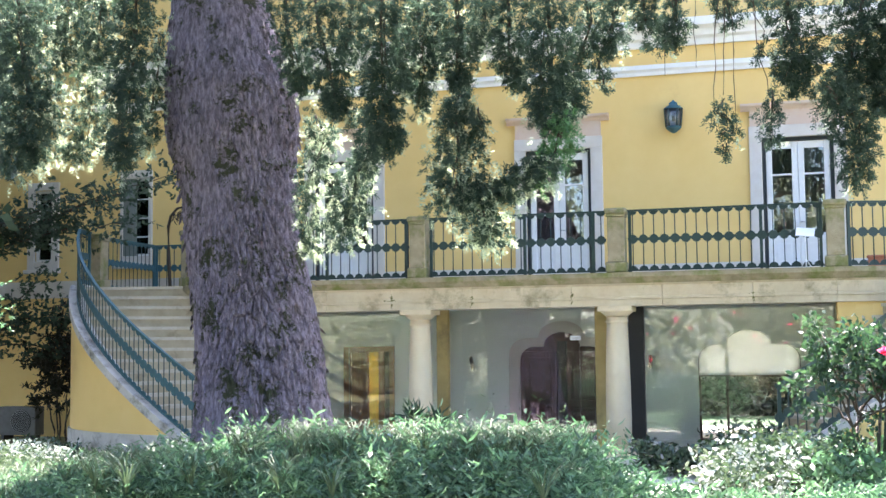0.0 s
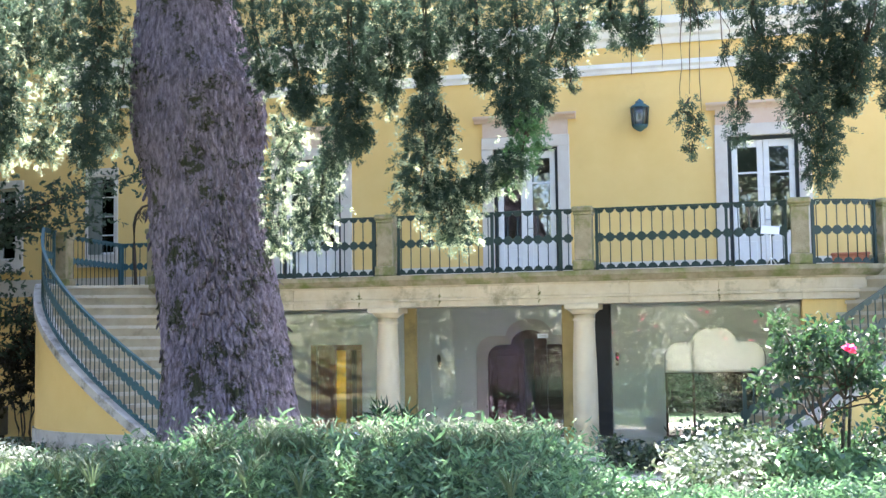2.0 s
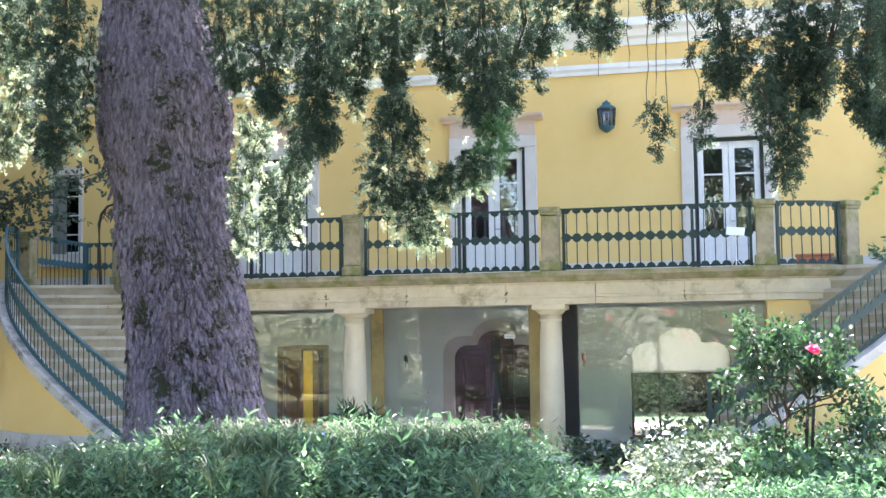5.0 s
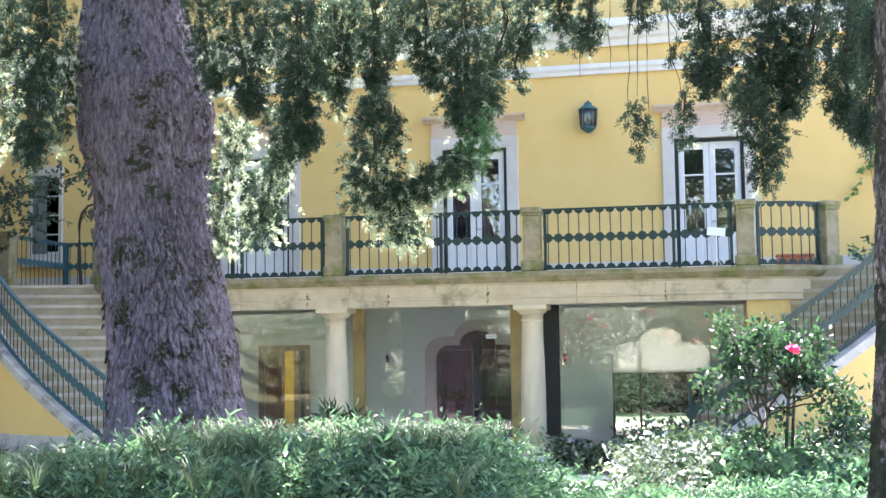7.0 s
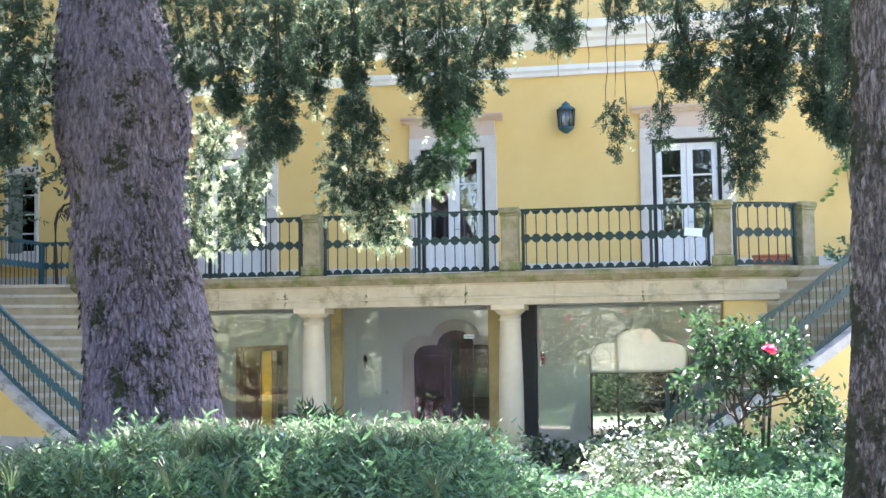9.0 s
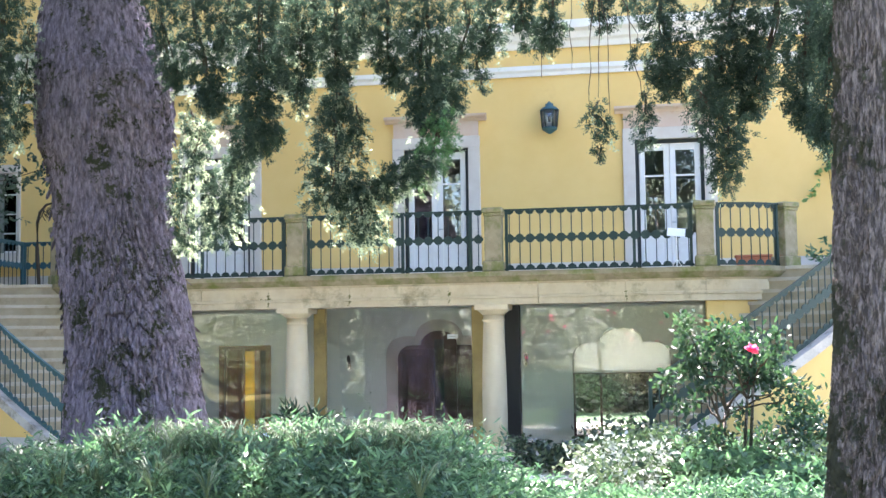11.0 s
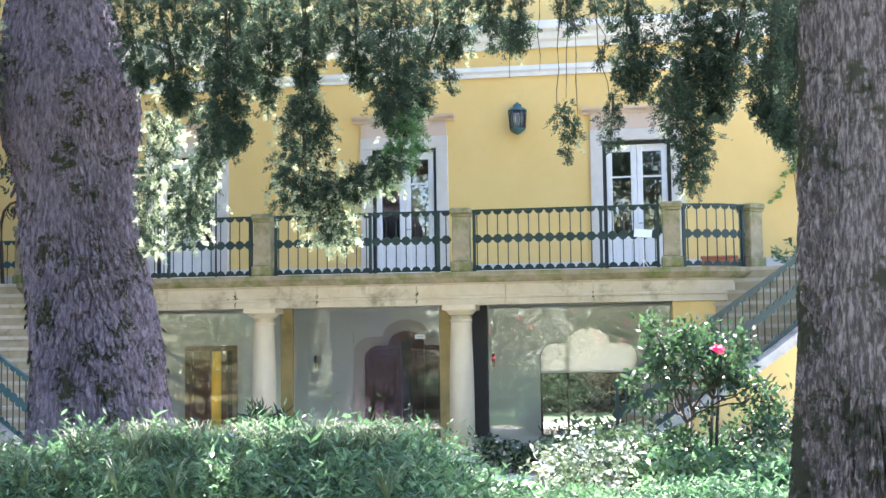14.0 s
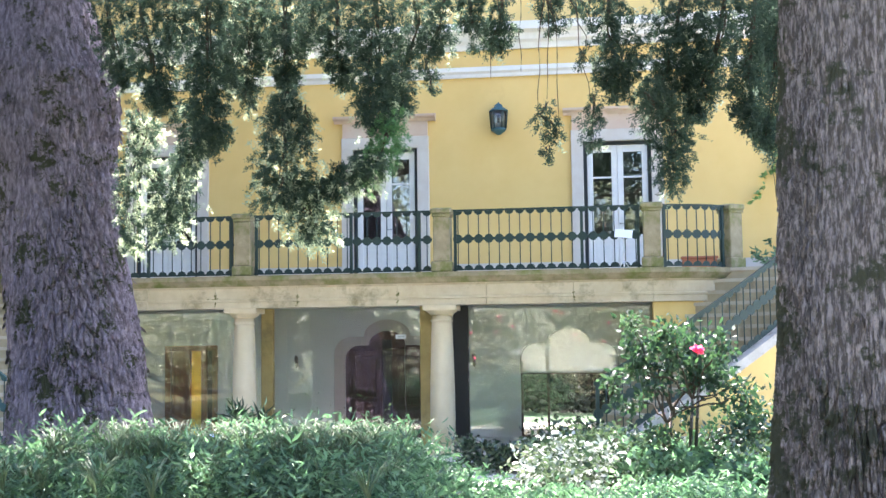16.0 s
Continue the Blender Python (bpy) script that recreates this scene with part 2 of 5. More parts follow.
def sweep(bm, path, profile, closed_profile=True):
    """Carries a profile of (out, z) along a plan path; out is to the right of the way. Path points are (x, y) or (x, y, dz)."""
    rings = []
    for i, p in enumerate(path):
        a, b = path[max(i - 1, 0)], path[min(i + 1, len(path) - 1)]
        d = Vector((b[0] - a[0], b[1] - a[1])).normalized()
        o = Vector((d.y, -d.x))
        dz = p[2] if len(p) > 2 else 0
        rings.append([bm.verts.new((p[0] + o.x * u, p[1] + o.y * u, z + dz)) for u, z in profile])
    n = len(profile)
    for a, b in zip(rings, rings[1:]):
        for i in range(n if closed_profile else n - 1):
            bm.faces.new((a[i], a[(i + 1) % n], b[(i + 1) % n], b[i]))
    if closed_profile:
        bm.faces.new(rings[0])
        bm.faces.new(rings[-1][::-1])
    return bm


def mesh_of(name, bm, mat):
    bmesh.ops.recalc_face_normals(bm, faces=bm.faces[:])
    me = bpy.data.meshes.new(name)
    bm.to_mesh(me)
    bm.free()
    me.materials.append(mat)
    return me


def part(name, bm, mat, parent=None, label=""):
    ob = new(name, mesh_of(name, bm, mat))
    if parent:
        ob.parent = parent
    return tagged(ob, label)


def shared(name, mesh, parent, m):
    ob = new(name, mesh)
    ob.parent = parent
    ob.matrix_basis = m
    return ob


def thing(name, label, category, group="", kind="", at=(0, 0, 0)):
    ob = new(name)
    ob.empty_display_size = 0.1
    return tagged(ob, label, category, group, kind)


def soup(name, verts, faces_per, mat, parent=None, label="", smooth=False):
    """A mesh from an array of leaf corners: faces_per corners to a leaf."""
    n = len(verts) // faces_per
    me = bpy.data.meshes.new(name)
    me.vertices.add(len(verts))
    me.vertices.foreach_set("co", verts.astype(np.float32).ravel())
    me.loops.add(len(verts))
    me.loops.foreach_set("vertex_index", np.arange(len(verts), dtype=np.int32))
    me.polygons.add(n)
    me.polygons.foreach_set("loop_start", np.arange(0, len(verts), faces_per, dtype=np.int32))
    me.update(calc_edges=True)
    me.materials.append(mat)
    ob = new(name, me)
    if parent:
        ob.parent = parent
    return tagged(ob, label)


def leaves(pos, along, length, width, rng, curl=0.25):
    """Six-cornered leaf blades at pos along the given ways."""
    n = len(pos)
    along = along / np.linalg.norm(along, axis=1, keepdims=True)
    side = np.cross(along, rng.normal(size=(n, 3)))
    side /= np.linalg.norm(side, axis=1, keepdims=True) + 1e-9
    up = np.cross(side, along)
    L = (length * rng.uniform(0.6, 1.3, n))[:, None]
    Wd = (width * rng.uniform(0.7, 1.2, n))[:, None]
    c = curl * L
    v = np.stack([pos, pos + along * L * 0.35 + side * Wd * 0.5, pos + along * L * 0.7 + side * Wd * 0.4 - up * c * 0.3, pos + along * L - up * c, pos + along * L * 0.7 - side * Wd * 0.4 - up * c * 0.3, pos + along * L * 0.35 - side * Wd * 0.5], 1)
    return v.reshape(-1, 3)


def blades(pos, along, length, width, rng):
    """Four-cornered needles at pos along the given ways."""
    n = len(pos)
    along = along / np.linalg.norm(along, axis=1, keepdims=True)
    side = np.cross(along, rng.normal(size=(n, 3)))
    side /= np.linalg.norm(side, axis=1, keepdims=True) + 1e-9
    L = (length * rng.uniform(0.6, 1.3, n))[:, None]
    v = np.stack([pos, pos + along * L * 0.5 + side * width * 0.5, pos + along * L, pos + along * L * 0.5 - side * width * 0.5], 1)
    return v.reshape(-1, 3)


RNG = np.random.default_rng(7)

# ---- ground ----
ground_bm = bmesh.new()
bmesh.ops.create_grid(ground_bm, x_segments=80, y_segments=80, size=1)
for v in ground_bm.verts:
    d = max(abs(v.co.x), abs(v.co.y))
    k = 30 + 1500 * max(0, d - 0.7) ** 2
    v.co.x, v.co.y = v.co.x * k, v.co.y * k + 8
    v.co.z = -0.02 + (0.05 * noise.noise((v.co.x * 0.4, v.co.y * 0.4, 0)) if d < 0.7 else 0)
tagged(part("ground", ground_bm, M_GROUND), "dark garden soil with patchy grass", "ground", kind="structure")

bm = bmesh.new()
box(bm, -12.6, 9, 12.2, 21.99, -0.2, 0.035)
tagged(part("pavement", bm, M_GRAVEL), "pale gravel terrace before the house", "terrace", kind="structure")
bm = bmesh.new()
box(bm, -30, 12, 26.05, 60, -0.2, 0.05)
tagged(part("lawn", bm, M_LAWN), "sunny lawn behind the house", "lawn", kind="structure")

# ---- house shell ----
YW, XL, XR = 22.0, -24.0, 7.0          # facade plane and its ends
DOOR_X = [-8.32, -4.22, -0.08]         # balcony doors
Z_FLOOR, Z_DOOR = 2.76, 5.21
XS, Z_WING = -13.7, 10.0                # a wing to the left, its unseen height set to shade the stairs


def wall_with_holes(bm, x0, x1, z0, z1, y0, y1, holes):
    """A wall of real thickness; holes are (x0, x1, z0, z1), not overlapping in x."""
    x = x0
    for hx0, hx1, hz0, hz1 in sorted(holes):
        if hx0 > x + 0.001:
            box(bm, x, hx0, y0, y1, z0, z1)
        if hz0 > z0:
            box(bm, hx0, hx1, y0, y1, z0, hz0)
        if hz1 < z1:
            box(bm, hx0, hx1, y0, y1, hz1, z1)
        x = hx1
    box(bm, x, x1, y0, y1, z0, z1)


upper_holes = [(c - 0.59, c + 0.59, Z_FLOOR, Z_DOOR) for c in DOOR_X] + [(-13.0, -12.42, 3.55, 5.1), (-15.02, -14.62, 3.5, 4.95)]
bm = bmesh.new()
wall_with_holes(bm, XS, XR, Z_FLOOR, 10.0, YW, YW + 0.4, upper_holes[:4])
wall_with_holes(bm, XL, XS, Z_FLOOR, Z_WING, YW, YW + 0.4, upper_holes[4:])
tagged(part("wall_front_upper", bm, M_YELLOW), "ochre yellow limewashed facade wall", "wall", kind="structure")
bm = bmesh.new()
wall_with_holes(bm, XL, -9.2, 0, Z_FLOOR, YW, YW + 0.4, [])
box(bm, 0.6, XR, YW, YW + 0.4, 0, Z_FLOOR)
tagged(part("wall_front_lower", bm, M_YELLOW), "ochre yellow limewashed lower facade wall", "wall", kind="structure")
bm = bmesh.new()
wall_with_holes(bm, -9.2, 0.6, 0, Z_FLOOR, YW, YW + 0.4, [(-8.35, -7.35, 0, 1.72), (-4.97, -3.45, 0, 1.66), (-1.84, -1.36, 0.04, 1.69), (-1.36, -0.62, 0.04, 1.92), (-0.62, -0.14, 0.04, 1.69)])
tagged(part("wall_porch", bm, M_PORCH), "pale green plastered wall behind the glazed porch", "wall", kind="structure")
bm = bmesh.new()
# rear openings added to bring daylight to the blind and the curtain
wall_with_holes(bm, XS, XR, 0, 10.0, 25.6, 26.0, [(-9.0, -6.6, 0.05, 2.45), (-5.0, 2.5, 0.05, 2.45)])
box(bm, XL, XS, 25.6, 26.0, 0, Z_WING)
box(bm, XL, XL + 0.4, YW + 0.4, 25.6, 0, Z_WING)
box(bm, XS, XS + 0.4, YW + 0.4, 25.6, Z_WING, 10.0)
box(bm, XR - 0.4, XR, YW + 0.4, 25.6, 0, 10.0)
box(bm, XL + 0.4, XR - 0.4, YW + 0.4, 25.6, 2.5, 2.74)
tagged(part("wall_back", bm, M_ROOM), "plain inner and rear walls of the house", "wall", kind="structure")
bm = bmesh.new()
for xa, xb, z in ((XS, XR, 10.0), (XL, XS - 0.35, Z_WING)):
    verts = [bm.verts.new(p) for p in ((xa - 0.3, YW - 0.3, z), (xb + 0.3, YW - 0.3, z), (xb + 0.3, 26.3, z), (xa - 0.3, 26.3, z), (xa + 4, 24.0, z + 0.9), (xb - 4, 24.0, z + 0.9))]
    for f in ((0, 1, 5, 4), (1, 2, 5), (2, 3, 4, 5), (3, 0, 4), (3, 2, 1, 0)):
        bm.faces.new([verts[i] for i in f])
tagged(part("roof", bm, M_ROOF), "low hipped clay tile roof", "roof", kind="structure")

# string course, main cornice, skirting of the facade
for name, prof, mat, lab in (
        ("trim_string_course", [(0, 6.44), (0.05, 6.44), (0.05, 6.50), (0.09, 6.54), (0.09, 6.62), (0, 6.62)], M_WHITE, "white moulded string course"),
        ("trim_cornice", [(0, 6.93), (0.06, 6.93), (0.08, 7.03), (0.16, 7.07), (0.18, 7.18), (0.30, 7.22), (0.32, 7.36), (0, 7.40)], M_WHITE, "white moulded cornice"),
        ("trim_parapet_band", [(0, 9.82), (0.10, 9.84), (0.12, 9.96), (0, 9.99)], M_WHITE, "white parapet band")):
    bm = bmesh.new()
    sweep(bm, [(XS, YW), (XR, YW)], prof)
    tagged(part(name, bm, mat), lab, "moulding", kind="structure")
bm = bmesh.new()
xs = [XL] + [c + s * 0.8 for c in DOOR_X for s in (-1, 1)] + [XR]
for a, b in zip(xs[::2], xs[1::2]):
    box(bm, a, b, YW - 0.025, YW, Z_FLOOR, Z_FLOOR + 0.34)
tagged(part("baseboard", bm, M_SURROUND), "pale stone skirting along the balcony", "skirting", kind="structure")


def french_door(i, cx):
    d = thing(f"door_{i}", "white glazed double French door in a pale stone surround", "door", "French doors on the balcony", "structure")
    y = YW
    bm = bmesh.new()
    for s in (-1, 1):
        box(bm, cx + s * 0.695 - 0.105, cx + s * 0.695 + 0.105, y - 0.06, y + 0.16, Z_FLOOR, Z_DOOR, 0.008)
    box(bm, cx - 0.80, cx + 0.80, y - 0.06, y + 0.16, Z_DOOR, Z_DOOR + 0.21, 0.008)
    part("surround", bm, M_SURROUND, d, "pale limestone door surround")
    bm = bmesh.new()
    box(bm, cx - 0.78, cx + 0.78, y - 0.05, y, Z_DOOR + 0.212, Z_DOOR + 0.48)
    part("frieze", bm, M_PINK, d, "rose limestone frieze")
    bm = bmesh.new()
    sweep(bm, [(cx - 0.93, y), (cx + 0.93, y)], [(0, 5.69), (0.07, 5.69), (0.09, 5.73), (0.17, 5.76), (0.18, 5.80), (0, 5.83)])
    part("pediment", bm, M_PINK, d, "moulded stone hood")
    bm = bmesh.new()
    for s in (-1, 1):
        box(bm, cx + s * 0.56 - 0.03, cx + s * 0.56 + 0.03, y + 0.02, y + 0.14, Z_FLOOR, Z_DOOR - 0.062)
    box(bm, cx - 0.59, cx + 0.59, y + 0.02, y + 0.14, Z_DOOR - 0.06, Z_DOOR)
    part("door_frame", bm, M_DARK, d, "dark green door frame")
    for s in (-1, 1):
        x0, x1 = (cx - 0.527, cx - 0.003) if s < 0 else (cx + 0.003, cx + 0.527)
        leaf = bmesh.new()
        box(leaf, x0, x0 + 0.10, y + 0.05, y + 0.10, Z_FLOOR + 0.02, Z_DOOR - 0.065, 0.006)
        box(leaf, x1 - 0.10, x1, y + 0.05, y + 0.10, Z_FLOOR + 0.02, Z_DOOR - 0.065, 0.006)
        for z0, z1 in ((Z_FLOOR + 0.02, Z_FLOOR + 0.18), (3.44, 3.56), (4.035, 4.065), (4.56, 4.59), (Z_DOOR - 0.19, Z_DOOR - 0.065)):
            box(leaf, x0 + 0.10, x1 - 0.10, y + 0.055, y + 0.095, z0, z1)
        lf = part("door_leaf", leaf, M_WHITE, d, "white painted glazed door leaf")
        bm = bmesh.new()
        box(bm, x0 + 0.10, x1 - 0.10, y + 0.065, y + 0.085, Z_FLOOR + 0.18, 3.44)
        box(bm, x0 + 0.14, x1 - 0.14, y + 0.058, y + 0.066, Z_FLOOR + 0.23, 3.39, 0.004)
        part("panel", bm, M_WHITE, lf)
        for z0, z1 in ((3.56, 4.035), (4.065, 4.56), (4.59, Z_DOOR - 0.19)):
            bm = bmesh.new()
            box(bm, x0 + 0.10, x1 - 0.10, y + 0.073, y + 0.079, z0, z1)
            g = part("pane", bm, M_GLASS_DARK, lf)
            g.visible_shadow = False
    bm = bmesh.new()
    cyl(bm, (cx + 0.03, y + 0.05, 3.75), (cx + 0.03, y - 0.01, 3.75), 0.012)
    cyl(bm, (cx + 0.03, y - 0.01, 3.75), (cx + 0.12, y - 0.01, 3.75), 0.010)
    part("door_handle", bm, M_METAL, d)


for i, cx in enumerate(DOOR_X):
    french_door(i + 1, cx)


def casement(name, x0, x1, z0, z1, label, rim=0.16, shutter=0.0):
    w = thing(name, label, "window", kind="structure")
    y = YW
    bm = bmesh.new()
    for a, b in ((x0 - rim, x0), (x1, x1 + rim)):
        box(bm, a, b, y - 0.05, y + 0.12, z0 - 0.16, z1 + 0.16, 0.006)
    box(bm, x0, x1, y - 0.05, y + 0.12, z1, z1 + 0.16, 0.006)
    part("surround", bm, M_SURROUND, w)
    bm = bmesh.new()
    box(bm, x0 - 0.2, x1 + 0.2, y - 0.12, y + 0.1, z0 - 0.24, z0 - 0.162, 0.008)
    box(bm, x0, x1, y - 0.05, y + 0.1, z0 - 0.16, z0)
    part("window_sill", bm, M_SURROUND, w)
    bm = bmesh.new()
    box(bm, x0, x0 + 0.06, y + 0.04, y + 0.1, z0, z1)
    box(bm, x1 - 0.06, x1, y + 0.04, y + 0.1, z0, z1)
    for k in range(5):
        z = z0 + (z1 - z0 - 0.05) * k / 4
        box(bm, x0 + 0.06, x1 - 0.06, y + 0.05, y + 0.09, z, z + (0.05 if k in (0, 4) else 0.025))
    part("window_frame", bm, M_WHITE, w)
    bm = bmesh.new()
    box(bm, x0 + 0.06, x1 - 0.06, y + 0.066, y + 0.072, z0 + 0.05, z1 - 0.05)
    part("pane", bm, M_GLASS_DARK, w).visible_shadow = False
    if shutter:
        bm = bmesh.new()
        box(bm, x0, x0 + shutter, y - 0.03, y + 0.03, z0 + 0.01, z1 - 0.01, 0.006)
        for k in range(3):
            h = (z1 - z0 - 0.2) / 3
            box(bm, x0 + 0.05, x0 + shutter - 0.05, y - 0.042, y - 0.03, z0 + 0.1 + k * h, z0 + 0.06 + (k + 1) * h, 0.006)
        part("shutter", bm, M_SHUTTER, w, "grey-green panelled shutter")


casement("window_1", -13.0, -12.42, 3.55, 5.1, "tall white window with one shutter closed", 0.06, 0.28)
casement("window_2", -15.02, -14.62, 3.5, 4.95, "narrow white window in a pale surround")

bm = bmesh.new()
box(bm, -9.0, 0.6, YW + 0.402, 25.598, -0.1, 0.04)
tagged(part("floor_indoors", bm, M_STEP), "stone floor inside the house", "floor", kind="structure")
bm = bmesh.new()
box(bm, -8.95, 0.5, 19.8, YW - 0.002, 0.036, 0.05)
tagged(part("floor", bm, M_PORCH), "pale tiled floor of the porch", "floor", kind="structure")

# ---- porch under the balcony ----
YB = 18.6                              # front of the balcony
XM = -4.24                             # middle of the balcony
PIER_X = [-8.91, -5.81, -2.71, 0.415]
Z_BEAM = 2.27


def arch_outline(x0, x1, z0, zs, ztop, n=10):
    """A shouldered arch: a flat shoulder with rounded ends, and a smaller raised round head."""
    w, c = x1 - x0, (x0 + x1) / 2
    r = 0.22 * w
    sh = 0.16 * w
    pts = [(x0, z0)]
    pts += [(x0 + sh - sh * math.cos(a), zs - sh + sh * math.sin(a)) for a in np.linspace(0, math.pi / 2, 6)]
    h = ztop - zs
    pts += [(c - r * math.cos(a), zs + h * math.sin(a)) for a in np.linspace(0, math.pi, n)]
    pts += [(x1 - sh + sh * math.cos(a), zs - sh + sh * math.sin(a)) for a in np.linspace(math.pi / 2, 0, 6)]
    pts.append((x1, z0))
    return pts


def plate(bm, pts, y0, y1):
    """A flat upright slab with the outline pts."""
    a = [bm.verts.new((x, y0, z)) for x, z in pts]
    b = [bm.verts.new((x, y1, z)) for x, z in pts]
    bm.faces.new(a)
    bm.faces.new(b[::-1])
    for i in range(len(pts)):
        j = (i + 1) % len(pts)
        bm.faces.new((a[i], b[i], b[j], a[j]))


def band(bm, outer, inner, y0, y1):
    """The strip between two open outlines of equal count."""
    n = len(outer)
    ring = [[bm.verts.new((x, y, z)) for x, z in pts] for y in (y0, y1) for pts in (outer, inner)]
    of, inf, ob_, ib = ring
    for i in range(n - 1):
        bm.faces.new((of[i], of[i + 1], inf[i + 1], inf[i]))
        bm.faces.new((ob_[i], ob_[i + 1], of[i + 1], of[i]))
        bm.faces.new((inf[i], inf[i + 1], ib[i + 1], ib[i]))


# carved porch door
pd = thing("door_4", "dark mahogany panelled double door under a shouldered arch", "door", kind="structure")
out, inn = arch_outline(-5.17, -3.25, 0, 1.84, 2.14), arch_outline(-4.97, -3.45, 0, 1.68, 1.94)
bm = bmesh.new()
band(bm, out, inn, YW - 0.06, YW)
part("surround", bm, M_SURROUND, pd, "grey-green moulded arch surround")
bm = bmesh.new()
plate(bm, arch_outline(-4.97, -3.45, 0, 1.68, 1.94), YW - 0.02, YW + 0.05)
part("door_frame", bm, M_WOOD, pd)
for s in (-1, 1):
    bm = bmesh.new()
    xa, xb = (-4.90, -4.30) if s < 0 else (-4.12, -3.52)
    box(bm, xa, xb, YW - 0.08, YW - 0.02, 0.02, 1.6, 0.01)
    for z0, z1 in ((0.15, 0.62), (0.74, 1.5)):
        box(bm, xa + 0.1, xb - 0.1, YW - 0.10, YW - 0.08, z0, z1, 0.012)
    part("door_leaf", bm, M_WOOD, pd)
# black strip paints the unlit opening; the frame behind it is solid
bm = bmesh.new()
box(bm, -4.295, -4.125, YW - 0.045, YW - 0.022, 0.02, 1.78)
part("dark_strip", bm, M_BLACK, pd, "black strip drawn as the dark opening between the leaves")

# arched window of the porch
pw = thing("window_3", "arched window with a pale blind in its upper half", "window", kind="structure")
out, inn = arch_outline(-2.02, 0.04, 0.04, 1.80, 2.06), arch_outline(-1.84, -0.14, 0.04, 1.69, 1.94)
bm = bmesh.new()
band(bm, out, inn, YW - 0.06, YW)
part("surround", bm, M_PORCH, pw)
bm = bmesh.new()
plate(bm, [p if p[1] > 1.16 else (p[0], 1.16) for p in arch_outline(-1.83, -0.15, 0.28, 1.685, 1.93)], YW - 0.03, YW - 0.015)
part("blind", bm, M_FROST, pw, "pale translucent blind")
bm = bmesh.new()
box(bm, -1.84, -0.14, YW - 0.012, YW + 0.05, 0.04, 0.09)
box(bm, -1.84, -0.14, YW - 0.012, YW + 0.05, 1.14, 1.18)
for x in (-1.84, -1.38, -0.18):
    box(bm, x, x + 0.04, YW - 0.010, YW + 0.045, 0.09, 1.66)
part("window_frame", bm, M_WOOD, pw)
bm = bmesh.new()
box(bm, -1.8, -0.18, YW + 0.01, YW + 0.016, 0.09, 1.14)
part("pane", bm, M_GLASS, pw).visible_shadow = False

# pine door with a golden curtain
yd = thing("door_5", "varnished pine door with a golden curtain behind its glass", "door", kind="structure")
bm = bmesh.new()
for a, b in ((-8.35, -8.2), (-8.19, -7.86), (-7.66, -7.55), (-7.45, -7.35)):
    box(bm, a, b, YW - 0.02, YW + 0.06, 0, 1.62, 0.006)
box(bm, -8.35, -7.35, YW - 0.02, YW + 0.06, 1.62, 1.72, 0.006)
part("door_frame", bm, M_WOOD_LIGHT, yd)
for x0, x1 in ((-7.855, -7.665),):
    bm = bmesh.new()
    for k in range(6):
        w = (x1 - x0) / 6
        cyl(bm, (x0 + w * (k + 0.5), YW + 0.03, 0.02), (x0 + w * (k + 0.5), YW + 0.03, 1.62), w * 0.55, n=6)
    part("curtain", bm, M_CURTAIN, yd, "golden yellow curtain")
bm = bmesh.new()
box(bm, -7.55, -7.45, YW + 0.02, YW + 0.05, 0, 1.62)
part("panel", bm, M_WOOD, yd)

# porch ceiling and glazing
bm = bmesh.new()
box(bm, -9.2, 0.6, YB + 0.25, YW, Z_BEAM + 0.12, Z_BEAM + 0.2)
tagged(part("ceiling", bm, M_PORCH), "pale plaster porch ceiling", "ceiling", kind="structure")
YG = 19.75
glaz = thing("glass_wall", "frameless glass panels closing the porch, reflecting the garden", "glass wall", kind="structure")
edges = [-8.95, -7.4, -5.85, -4.66, -3.5, -2.55, -1.55, -0.55, 0.5]
for a, b in zip(edges, edges[1:]):
    bm = bmesh.new()
    box(bm, a + 0.006, b - 0.006, YG - 0.006, YG + 0.006, 0.05, Z_BEAM + 0.12)
    part("pane", bm, M_GLASS, glaz).visible_shadow = False
bm = bmesh.new()
box(bm, -9.0, 0.55, YG - 0.03, YG + 0.03, 0, 0.045)
part("sill_rail", bm, M_METAL, glaz)
# posts added where the columns' reflections show in the glass
for x in (-5.72, -3.12):
    bm = bmesh.new()
    box(bm, x - 0.11, x + 0.085, YG - 0.14, YG - 0.02, 0, Z_BEAM + 0.1, 0.01)
    tagged(part("porch_post", bm, M_OCHRE), "ochre post standing in for the reflection of a column", "post", "porch posts")
bm = bmesh.new()
box(bm, -2.70, -2.465, YG - 0.14, YG - 0.02, 0, Z_BEAM + 0.1, 0.006)
tagged(part("porch_post", bm, M_BLACK), "black post standing in for a dark strip beside a column", "post", "porch posts")


def notice_plate(x, z, w, h):
    """A small white card fixed to the glass, with a grey line across it."""
    p = thing("notice_plate", "small white notice card stuck to the porch glass", "notice", "notices on the glass")
    bm = bmesh.new()
    box(bm, x - w, x + w, YG - 0.016, YG - 0.010, z - h, z + h, 0.002)
    part("card", bm, M_PAPER, p)
    bm = bmesh.new()
    box(bm, x - w * 0.7, x + w * 0.7, YG - 0.019, YG - 0.016, z - h * 0.2, z + h * 0.1)
    part("text_bar", bm, M_METAL, p, "unreadable grey line")


notice_plate(-3.56, 1.81, 0.085, 0.035)
notice_plate(-3.12, 1.82, 0.045, 0.042)


